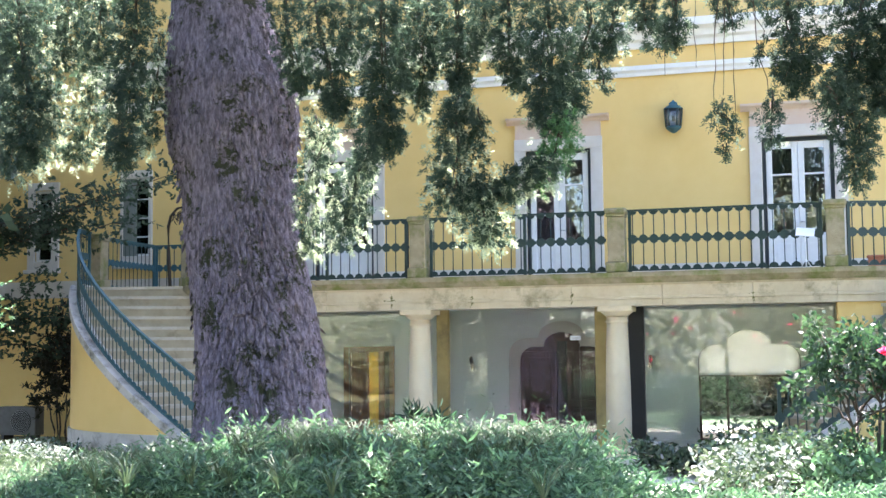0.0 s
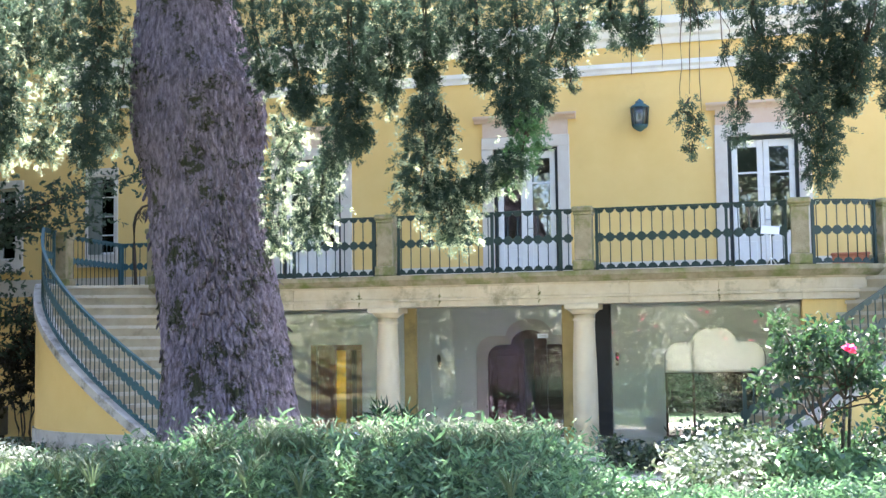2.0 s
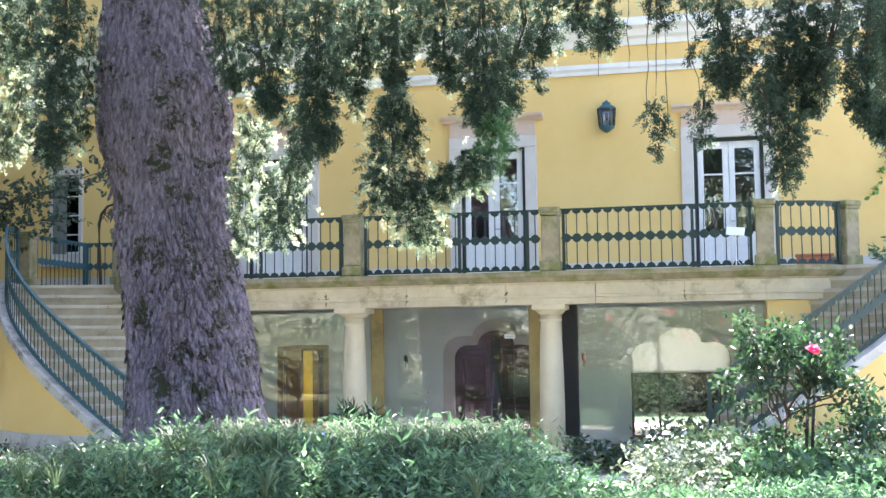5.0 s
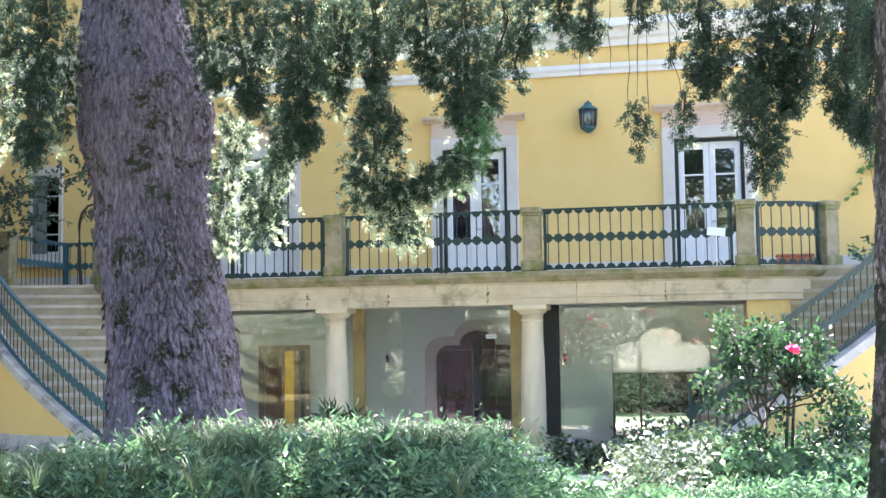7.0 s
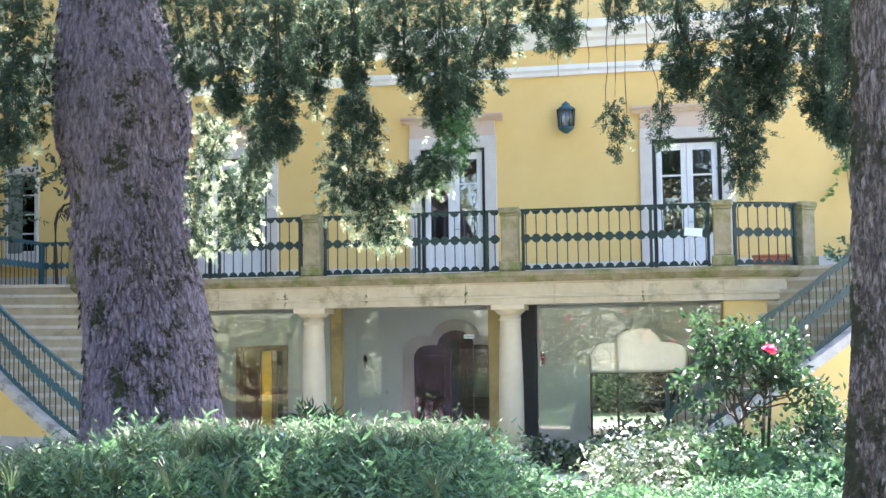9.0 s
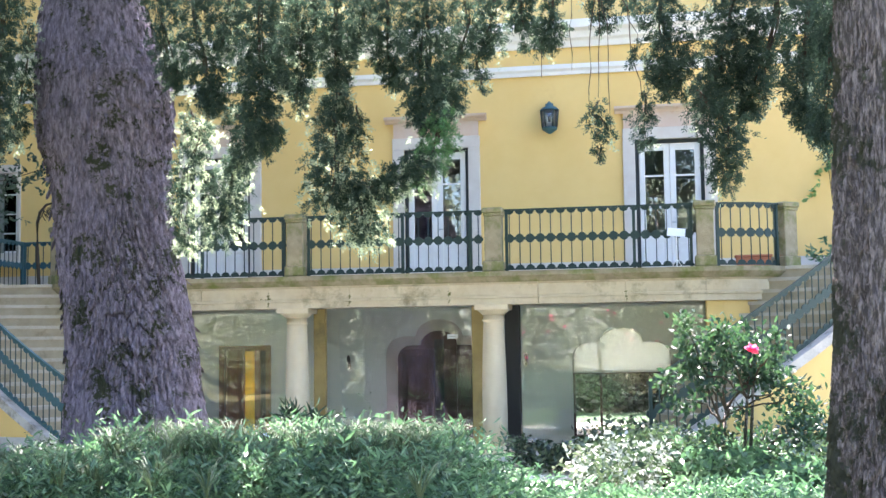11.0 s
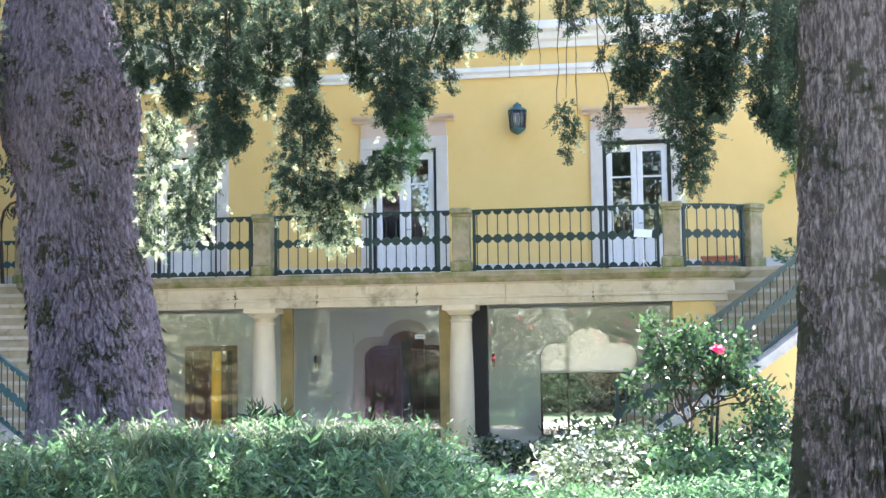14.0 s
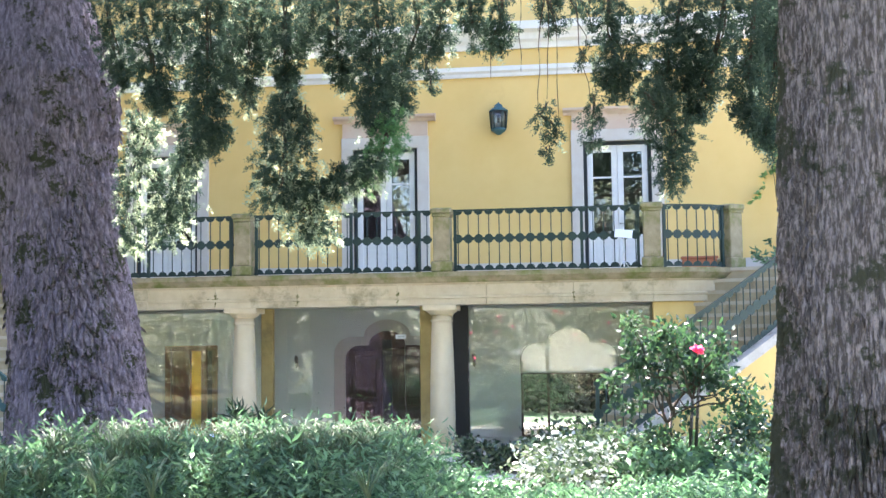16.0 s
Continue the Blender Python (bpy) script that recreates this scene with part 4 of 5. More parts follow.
def trunk(name, parent, spine, mat, plates, cell, depth, seed, nth, nz, shag, lumps=(), loose=0, strip=0.09):
    """spine: rows of height, centre x, centre y, radius."""
    S = np.array(spine)
    z = np.linspace(S[0, 0], S[-1, 0], nz)
    cx, cy, r = (np.interp(z, S[:, 0], S[:, k]) for k in (1, 2, 3))
    k = np.ones(9) / 9
    sm = lambda a: np.convolve(np.pad(a, 4, mode="edge"), k, mode="valid")
    cx, cy, r = sm(cx), sm(cy), sm(r)
    th = np.arange(nth) / nth
    th = (th - 0.5 / (2 * np.pi) * np.sin(2 * np.pi * (th - 0.75))) % 1.0
    U, Z = np.meshgrid(th, z)
    rel = bark_relief(U, Z, plates, cell, depth, seed, shag)
    big = (lattice(U * 5, Z * 0.7, 5, seed + 9) - 0.5) * 0.12 * r[:, None]
    butt = 0.16 * r[:, None] * np.clip(1 - Z / 0.9, 0, 1) ** 2 * (0.5 + np.cos(2 * np.pi * 6 * U + 1))
    R = r[:, None] + rel + big + butt
    for lu, lz, su, sz, h in lumps:
        du = (U - lu + 0.5) % 1 - 0.5
        R = R + h * np.exp(-(du / su) ** 2 - ((Z - lz) / sz) ** 2)
    X, Y = cx[:, None] + R * np.cos(2 * np.pi * U), cy[:, None] + R * np.sin(2 * np.pi * U)
    co = np.stack([X, Y, Z], -1).reshape(-1, 3)
    i = np.arange(nz - 1)[:, None] * nth
    j = np.arange(nth)[None, :]
    f = np.stack([i + j, i + (j + 1) % nth, i + nth + (j + 1) % nth, i + nth + j], -1).reshape(-1, 4)
    me = bpy.data.meshes.new(name)
    me.vertices.add(len(co))
    me.vertices.foreach_set("co", co.astype(np.float32).ravel())
    me.loops.add(f.size)
    me.loops.foreach_set("vertex_index", f.astype(np.int32).ravel())
    me.polygons.add(len(f))
    me.polygons.foreach_set("loop_start", np.arange(0, f.size, 4, dtype=np.int32))
    me.update(calc_edges=True)
    me.materials.append(mat)
    ob = new(name, me)
    ob.parent = parent
    if loose:          # strips of bark that have come away at their lower ends
        rg = np.random.default_rng(seed + 50)
        pick = rg.integers(0, len(co), loose)
        out = co[pick] - np.stack([np.repeat(cx, nth), np.repeat(cy, nth), co[:, 2]], 1)[pick]
        out /= np.linalg.norm(out, axis=1, keepdims=True)
        way = out * rg.uniform(0.08, 0.4, (loose, 1)) + np.array([0, 0, -1.0]) + rg.normal(size=(loose, 3)) * 0.15
        soup("loose_bark", leaves(co[pick] - out * 0.006, way, strip, strip * 0.32, rg, -0.12), 6, mat, parent)["kind"] = "stuff"
    return ob


def limb(parent, pts, r0, r1, mat=None, name="limb", n=7):
    """A bent tapering bough through pts."""
    P = [Vector(p) for p in pts]
    bm = bmesh.new()
    rings = []
    for i, p in enumerate(P):
        d = (P[min(i + 1, len(P) - 1)] - P[max(i - 1, 0)]).normalized()
        q = d.to_track_quat("Z", "Y")
        r = r0 + (r1 - r0) * i / (len(P) - 1)
        rings.append([bm.verts.new(p + q @ Vector((r * math.cos(2 * math.pi * k / n), r * math.sin(2 * math.pi * k / n), 0))) for k in range(n)])
    for a, b in zip(rings, rings[1:]):
        for k in range(n):
            bm.faces.new((a[k], a[(k + 1) % n], b[(k + 1) % n], b[k])).smooth = True
    bm.faces.new(rings[0][::-1])
    bm.faces.new(rings[-1])
    return part(name, bm, mat or M_TWIG, parent)


def curve_pts(a, b, sag, n=8, wob=0.0, seed=0):
    rg = np.random.default_rng(seed)
    a, b = np.array(a), np.array(b)
    out = []
    for t in np.linspace(0, 1, n):
        p = a + (b - a) * t + np.array([0, 0, sag * 4 * t * (1 - t)])
        if 0 < t < 1:
            p = p + rg.normal(size=3) * wob
        out.append(tuple(p))
    return out


big_tree = thing("conifer_tree", "old conifer with a thick purple-grey shaggy trunk and hanging sprays", "tree", "garden conifers")
trunk("trunk", big_tree, [(-0.1, -5.86, 13.0, 0.90), (0.3, -5.87, 13.0, 0.85), (0.72, -5.89, 13.0, 0.80), (1.16, -5.93, 13.0, 0.755), (1.54, -5.95, 13.0, 0.735), (2.05, -6.00, 13.0, 0.71), (2.43, -6.05, 13.0, 0.69), (2.95, -6.14, 13.0, 0.675), (3.41, -6.18, 13.0, 0.655), (3.73, -6.22, 13.0, 0.67), (3.93, -6.27, 13.0, 0.71), (4.20, -6.28, 13.0, 0.745), (4.66, -6.31, 13.0, 0.745), (4.93, -6.37, 13.0, 0.695), (5.40, -6.43, 13.0, 0.615), (5.74, -6.47, 13.0, 0.555), (6.2, -6.50, 13.0, 0.53)],
      M_BARK, 64, 0.27, 0.036, 11, 430, 540, 1.1, [(0.985, 4.43, 0.035, 0.13, 0.07), (0.53, 4.05, 0.03, 0.3, 0.03)], 1300, 0.12)
trunk("upper_trunk", big_tree, [(6.15, -6.50, 13, 0.53), (8.0, -6.6, 13, 0.50), (12.0, -6.8, 13, 0.2)], M_BARK, 30, 0.3, 0.04, 11, 64, 80, 1.0)
near_tree = thing("conifer_tree", "conifer with deeply furrowed brown bark and mossy streaks", "tree", "garden conifers")
trunk("trunk", near_tree, [(-0.1, 1.42, 8.0, 0.66), (0.3, 1.42, 8.0, 0.60), (0.7, 1.42, 8, 0.565), (1.2, 1.43, 8, 0.53), (1.7, 1.44, 8, 0.515), (2.4, 1.45, 8, 0.505), (3.1, 1.465, 8, 0.495), (3.8, 1.49, 8, 0.47), (4.3, 1.51, 8, 0.46)],
      M_BARK_FURROW, 84, 0.25, 0.036, 31, 440, 460, 0.45, (), 500, 0.075)
trunk("upper_trunk", near_tree, [(4.25, 1.51, 8, 0.455), (6.0, 1.55, 8, 0.42), (10.0, 1.6, 8, 0.2)], M_BARK_FURROW, 30, 0.26, 0.03, 31, 64, 60, 0.5)


# ---- hanging conifer plumes ----
def tufts(parent, base, way, m, rng, mat, needle):
    """Needles in short tufts that start at base and hang along way."""
    nt = len(base)
    tl = rng.uniform(0.03, 0.10, nt)
    t = rng.random((nt, m)) ** 0.8
    p = base[:, None] + way[:, None] * (t * tl[:, None])[..., None] + rng.normal(size=(nt, m, 3)) * 0.012
    p[..., 2] -= 0.25 * (t * tl[:, None])
    d = way[:, None] * 0.6 + rng.normal(size=(nt, m, 3)) * 0.5
    soup("hanging_plume", blades(p.reshape(-1, 3), d.reshape(-1, 3), needle, needle * 0.30, rng), 4, mat, parent)["kind"] = "stuff"


def plume(parent, y, line, dense, halo, mat=None, rng=RNG, needle=0.029):
    """A drooping bough end along line of (x, z, half width): a bent stem, hanging tufts, and pale needles that paint
    the backlit halo round its rim.
    """
    A = np.array([(x, y, z, h) for x, z, h in line])
    cut = np.linspace(0, 1, len(A))
    length = np.linalg.norm(np.diff(A[:, :3], axis=0), axis=1).sum()
    area = 2 * length * A[:, 3].mean()
    for share, lo, hi, m, stuff in ((dense, 0.0, 1.0, 48, mat or M_NEEDLE), (halo * 0.45, 0.7, 1.3, 30, M_NEEDLE_LIT)):
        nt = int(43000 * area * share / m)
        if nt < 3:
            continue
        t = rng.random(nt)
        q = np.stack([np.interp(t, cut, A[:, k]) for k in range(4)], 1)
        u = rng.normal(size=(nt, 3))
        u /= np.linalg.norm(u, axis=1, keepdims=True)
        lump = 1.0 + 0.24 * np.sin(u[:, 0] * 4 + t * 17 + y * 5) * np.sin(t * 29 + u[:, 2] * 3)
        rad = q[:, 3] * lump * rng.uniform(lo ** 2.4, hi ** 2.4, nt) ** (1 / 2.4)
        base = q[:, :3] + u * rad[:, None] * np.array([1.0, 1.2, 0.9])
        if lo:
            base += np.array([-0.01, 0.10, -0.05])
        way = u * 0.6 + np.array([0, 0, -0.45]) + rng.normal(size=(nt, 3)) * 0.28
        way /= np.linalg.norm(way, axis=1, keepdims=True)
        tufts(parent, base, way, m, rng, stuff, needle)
    for k in range(3):
        dx, dy = rng.normal(size=2) * 0.3 * A[:, 3].mean()
        pts = [(x + dx * t, yy + dy * t, z) for t, (x, yy, z, h) in zip(cut, A)]
        pts = [tuple(np.array(a) + (np.array(b) - np.array(a)) * f + rng.normal(size=3) * 0.012) for a, b in zip(pts, pts[1:]) for f in (0, 0.33, 0.67)] + [pts[-1]]
        limb(parent, pts, 0.011 if dense > 0.85 else 0.006, 0.003, name="twig", n=5)


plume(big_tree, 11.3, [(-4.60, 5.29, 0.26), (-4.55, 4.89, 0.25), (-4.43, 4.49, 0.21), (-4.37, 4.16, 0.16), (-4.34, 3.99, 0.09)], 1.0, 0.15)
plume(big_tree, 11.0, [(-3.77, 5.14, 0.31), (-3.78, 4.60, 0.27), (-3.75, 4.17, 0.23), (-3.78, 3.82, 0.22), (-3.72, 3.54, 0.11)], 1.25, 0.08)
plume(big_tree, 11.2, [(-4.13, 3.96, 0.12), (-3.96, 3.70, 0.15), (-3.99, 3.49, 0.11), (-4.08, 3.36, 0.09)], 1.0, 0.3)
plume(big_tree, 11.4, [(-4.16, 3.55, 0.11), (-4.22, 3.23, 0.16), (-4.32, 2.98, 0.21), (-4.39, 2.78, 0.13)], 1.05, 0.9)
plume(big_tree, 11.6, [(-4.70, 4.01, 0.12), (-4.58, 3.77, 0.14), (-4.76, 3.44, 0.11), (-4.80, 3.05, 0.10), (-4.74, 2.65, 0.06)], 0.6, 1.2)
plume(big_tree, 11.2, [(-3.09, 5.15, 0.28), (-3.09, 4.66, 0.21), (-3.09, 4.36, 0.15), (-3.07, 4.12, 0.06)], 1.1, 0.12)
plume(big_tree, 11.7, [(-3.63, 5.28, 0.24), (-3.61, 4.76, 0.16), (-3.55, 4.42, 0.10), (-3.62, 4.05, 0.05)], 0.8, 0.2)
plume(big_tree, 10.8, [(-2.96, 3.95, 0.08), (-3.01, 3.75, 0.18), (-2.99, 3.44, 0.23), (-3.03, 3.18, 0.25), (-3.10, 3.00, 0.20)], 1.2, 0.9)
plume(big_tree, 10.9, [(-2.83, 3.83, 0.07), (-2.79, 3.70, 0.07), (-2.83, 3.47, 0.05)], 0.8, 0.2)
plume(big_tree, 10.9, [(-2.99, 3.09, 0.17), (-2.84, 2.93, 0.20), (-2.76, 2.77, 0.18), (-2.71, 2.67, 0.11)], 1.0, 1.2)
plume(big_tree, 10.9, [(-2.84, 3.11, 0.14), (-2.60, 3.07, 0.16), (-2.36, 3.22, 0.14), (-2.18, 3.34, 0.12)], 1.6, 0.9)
plume(big_tree, 11.0, [(-2.04, 3.73, 0.12), (-2.09, 3.55, 0.18), (-2.15, 3.38, 0.15), (-2.28, 3.15, 0.07)], 1.0, 0.25, M_NEEDLE_GREENLIT)
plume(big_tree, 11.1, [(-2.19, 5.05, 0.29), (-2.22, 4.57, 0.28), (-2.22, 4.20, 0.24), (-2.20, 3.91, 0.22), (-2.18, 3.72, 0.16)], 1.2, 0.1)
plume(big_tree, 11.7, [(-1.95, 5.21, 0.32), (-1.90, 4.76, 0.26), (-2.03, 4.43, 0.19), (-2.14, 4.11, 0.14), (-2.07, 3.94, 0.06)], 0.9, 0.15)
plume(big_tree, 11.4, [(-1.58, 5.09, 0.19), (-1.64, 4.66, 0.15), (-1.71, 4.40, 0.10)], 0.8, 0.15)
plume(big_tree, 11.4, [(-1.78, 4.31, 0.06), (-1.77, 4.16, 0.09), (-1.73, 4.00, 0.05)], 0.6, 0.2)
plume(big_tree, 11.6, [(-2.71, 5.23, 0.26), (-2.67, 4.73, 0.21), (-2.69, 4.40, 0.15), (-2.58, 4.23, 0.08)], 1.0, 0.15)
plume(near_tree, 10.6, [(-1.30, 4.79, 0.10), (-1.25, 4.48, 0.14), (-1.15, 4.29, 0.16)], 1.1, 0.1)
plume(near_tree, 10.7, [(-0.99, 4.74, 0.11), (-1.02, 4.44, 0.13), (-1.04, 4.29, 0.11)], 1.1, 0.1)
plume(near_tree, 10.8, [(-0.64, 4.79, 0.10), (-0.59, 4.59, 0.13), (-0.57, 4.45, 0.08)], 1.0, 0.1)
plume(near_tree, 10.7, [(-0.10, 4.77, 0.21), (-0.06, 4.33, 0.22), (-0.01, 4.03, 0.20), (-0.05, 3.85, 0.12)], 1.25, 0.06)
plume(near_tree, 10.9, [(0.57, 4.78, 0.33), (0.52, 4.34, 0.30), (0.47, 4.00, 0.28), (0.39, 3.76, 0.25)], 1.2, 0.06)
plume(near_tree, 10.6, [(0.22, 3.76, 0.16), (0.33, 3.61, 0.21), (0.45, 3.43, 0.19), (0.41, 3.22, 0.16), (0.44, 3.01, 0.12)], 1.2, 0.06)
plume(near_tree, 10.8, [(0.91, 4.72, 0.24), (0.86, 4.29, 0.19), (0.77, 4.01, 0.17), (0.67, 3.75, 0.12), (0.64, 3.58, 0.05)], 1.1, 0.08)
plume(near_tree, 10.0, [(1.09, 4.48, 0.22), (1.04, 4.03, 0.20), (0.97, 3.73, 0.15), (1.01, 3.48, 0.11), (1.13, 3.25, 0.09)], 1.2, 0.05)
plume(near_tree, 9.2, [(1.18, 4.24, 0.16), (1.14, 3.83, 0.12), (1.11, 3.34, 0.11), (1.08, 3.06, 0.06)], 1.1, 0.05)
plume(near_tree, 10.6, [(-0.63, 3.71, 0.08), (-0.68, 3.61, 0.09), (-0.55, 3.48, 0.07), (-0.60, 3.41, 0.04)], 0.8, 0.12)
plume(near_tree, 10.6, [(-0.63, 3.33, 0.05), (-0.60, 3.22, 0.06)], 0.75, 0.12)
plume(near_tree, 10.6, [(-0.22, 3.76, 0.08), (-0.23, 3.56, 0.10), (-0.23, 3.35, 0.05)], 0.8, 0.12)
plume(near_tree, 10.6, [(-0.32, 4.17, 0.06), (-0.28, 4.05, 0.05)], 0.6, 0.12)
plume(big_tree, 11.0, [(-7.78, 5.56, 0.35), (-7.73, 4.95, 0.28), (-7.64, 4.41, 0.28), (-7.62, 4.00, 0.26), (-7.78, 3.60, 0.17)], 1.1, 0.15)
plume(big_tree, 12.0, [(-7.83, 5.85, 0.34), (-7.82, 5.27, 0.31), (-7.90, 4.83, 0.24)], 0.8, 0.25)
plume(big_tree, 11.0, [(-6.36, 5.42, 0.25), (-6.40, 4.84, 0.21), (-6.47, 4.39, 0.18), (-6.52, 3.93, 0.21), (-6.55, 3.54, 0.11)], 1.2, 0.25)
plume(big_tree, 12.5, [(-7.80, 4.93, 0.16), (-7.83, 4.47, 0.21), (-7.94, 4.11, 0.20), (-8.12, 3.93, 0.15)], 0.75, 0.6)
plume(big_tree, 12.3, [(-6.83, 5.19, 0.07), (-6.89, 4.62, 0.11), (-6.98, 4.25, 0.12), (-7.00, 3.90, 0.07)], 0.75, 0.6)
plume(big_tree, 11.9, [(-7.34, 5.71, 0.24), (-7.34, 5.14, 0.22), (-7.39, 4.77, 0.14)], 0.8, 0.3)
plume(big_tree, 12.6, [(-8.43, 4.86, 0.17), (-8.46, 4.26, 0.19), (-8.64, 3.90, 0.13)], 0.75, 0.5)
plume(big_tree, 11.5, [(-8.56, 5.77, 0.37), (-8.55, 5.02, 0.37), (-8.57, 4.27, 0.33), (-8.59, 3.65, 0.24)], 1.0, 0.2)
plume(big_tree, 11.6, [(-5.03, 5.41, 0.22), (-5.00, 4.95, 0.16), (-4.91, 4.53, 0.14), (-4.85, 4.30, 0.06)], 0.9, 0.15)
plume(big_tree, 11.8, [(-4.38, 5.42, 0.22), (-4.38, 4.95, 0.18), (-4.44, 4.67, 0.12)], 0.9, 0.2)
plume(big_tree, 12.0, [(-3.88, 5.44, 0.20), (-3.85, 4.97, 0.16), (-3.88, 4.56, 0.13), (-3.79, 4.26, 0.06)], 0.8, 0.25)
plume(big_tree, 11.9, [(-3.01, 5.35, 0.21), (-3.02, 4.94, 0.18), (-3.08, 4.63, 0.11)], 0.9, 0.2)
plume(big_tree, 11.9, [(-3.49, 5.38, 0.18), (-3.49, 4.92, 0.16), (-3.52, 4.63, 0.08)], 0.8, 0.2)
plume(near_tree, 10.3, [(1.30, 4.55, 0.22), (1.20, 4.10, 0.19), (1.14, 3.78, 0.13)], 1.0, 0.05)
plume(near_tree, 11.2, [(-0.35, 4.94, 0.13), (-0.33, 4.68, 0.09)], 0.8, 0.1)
# long bare twigs that end in thin tufts
for x, z, top in ((-0.62, 3.75, -0.55), (-0.70, 3.60, -0.62), (-0.52, 3.45, -0.58), (-0.25, 3.70, -0.50), (-0.30, 4.1, -0.52), (-1.10, 3.95, -0.95), (-0.84, 4.0, -0.80), (-0.22, 4.3, -0.62)):
    limb(near_tree, curve_pts((top, 10.6, 5.3), (x, 10.6, z), 0.05, 10, 0.02, int(RNG.integers(1e6))), 0.007, 0.003, name="twig", n=5)

# boughs that carry the sprays
limb(big_tree, curve_pts((-6.1, 12.9, 6.0), (-3.0, 11.3, 5.75), 0.35, 10, 0.03, 1), 0.11, 0.05)
limb(big_tree, curve_pts((-3.0, 11.3, 5.75), (-1.6, 11.0, 5.3), 0.1, 6, 0.02, 2), 0.05, 0.02)
limb(big_tree, curve_pts((-6.0, 12.9, 6.3), (-3.9, 11.0, 5.6), 0.3, 10, 0.03, 3), 0.10, 0.03)
limb(big_tree, curve_pts((-6.7, 12.9, 6.1), (-7.6, 11.5, 5.9), 0.2, 8, 0.03, 4), 0.08, 0.03)
limb(big_tree, curve_pts((-6.7, 12.8, 6.3), (-6.6, 11.2, 5.8), 0.2, 8, 0.03, 5), 0.06, 0.03)
limb(near_tree, curve_pts((1.5, 8.1, 5.6), (0.3, 10.7, 5.6), 0.4, 10, 0.03, 7), 0.10, 0.04)
limb(near_tree, curve_pts((0.3, 10.7, 5.6), (-1.3, 10.7, 5.35), 0.1, 8, 0.02, 8), 0.04, 0.02)
limb(near_tree, curve_pts((1.5, 8.2, 5.2), (1.3, 11.0, 5.5), 0.3, 10, 0.03, 9), 0.07, 0.03)


def shade_crown(parent, cx, cy, z0, z1, radius, clumps, rng, mat, size=0.16):
    """Unseen crown foliage in uneven clumps with gaps, over the boughs and where shade is wanted."""
    a, r, t = rng.random(clumps) * 2 * np.pi, np.sqrt(rng.random(clumps)), rng.random(clumps)
    rr = radius * (1 - 0.6 * t) * r
    c = np.stack([cx + rr * np.cos(a), cy + rr * np.sin(a), z0 + (z1 - z0) * t], 1)
    m = 60
    p = c[:, None] + rng.normal(size=(clumps, m, 3)) * np.array([0.32, 0.32, 0.26])
    d = rng.normal(size=(clumps, m, 3)) + np.array([0, 0, -0.6])
    s = soup("crown", blades(p.reshape(-1, 3), d.reshape(-1, 3), size, size * 0.5, rng), 4, mat, parent)
    s["kind"] = "stuff"


shade_crown(big_tree, -5.8, 9.4, 7.0, 13, 4.2, 330, RNG, M_NEEDLE)
shade_crown(near_tree, 1.0, 8.6, 6.2, 12, 4.4, 430, RNG, M_NEEDLE)
# unseen clumps added to shade the herb bed and the trunk's back
shade_crown(big_tree, -5.6, 14.6, 8.2, 10, 2.6, 45, RNG, M_NEEDLE)
shade_crown(big_tree, -2.2, 14.4, 8.0, 9.6, 2.6, 45, RNG, M_NEEDLE)
shade_crown(big_tree, -6.5, 18.0, 8.0, 9.8, 2.1, 190, RNG, M_NEEDLE)
shade_crown(big_tree, -3.0, 7.5, 6.4, 9, 3.4, 200, RNG, M_NEEDLE)


# unseen clumps added to shade the herbs at the right
shade_crown(near_tree, 0.6, 13.4, 7.0, 8.6, 2.3, 90, RNG, M_NEEDLE)


# ---- herbs and grass in front ----
def herb_bed(name, label, x0, x1, y0, y1, height, stems, rng, mat, leaf=0.085, width=0.022, per=16, spread=0.5, keep=None, low=0.25):
    X, Y = rng.uniform(x0, x1, stems), rng.uniform(y0, y1, stems)
    if keep is not None:
        k = keep(X, Y)
        X, Y = X[k], Y[k]
    n = len(X)
    H = height(X, Y) * rng.uniform(0.72, 1.05, n)
    lean = rng.normal(size=(n, 2)) * 0.14
    t = np.linspace(low, 1, per)[None, :] + rng.normal(size=(n, per)) * 0.03
    P = np.stack([X[:, None] + lean[:, :1] * t ** 2, Y[:, None] + lean[:, 1:] * t ** 2, H[:, None] * t], -1)
    a = rng.random((n, 1)) * 6.28 + np.arange(per)[None] * 2.4 + rng.normal(size=(n, per)) * 0.4
    D = np.stack([np.cos(a), np.sin(a), np.full_like(a, spread) + rng.normal(size=a.shape) * 0.3], -1)
    v = leaves(P.reshape(-1, 3), D.reshape(-1, 3), leaf, width, rng, 0.35)
    return tagged(soup(name, v, 6, mat), label, "plants", kind="stuff")


def bed_height(X, Y):
    h = 0.93 + 0.05 * np.sin(X * 2.1 + 1) + 0.05 * np.sin(X * 5.3) + 0.07 * np.sin(X * 7.7 + Y * 5) + 0.05 * np.sin(X * 14 - Y * 11) - 0.38 * np.clip((-5.05 - X) / 0.8, 0, 1) - 0.05 * np.abs(Y - 10.6)
    return h - 0.50 * np.clip((X + 1.75) / 0.6, 0, 1)


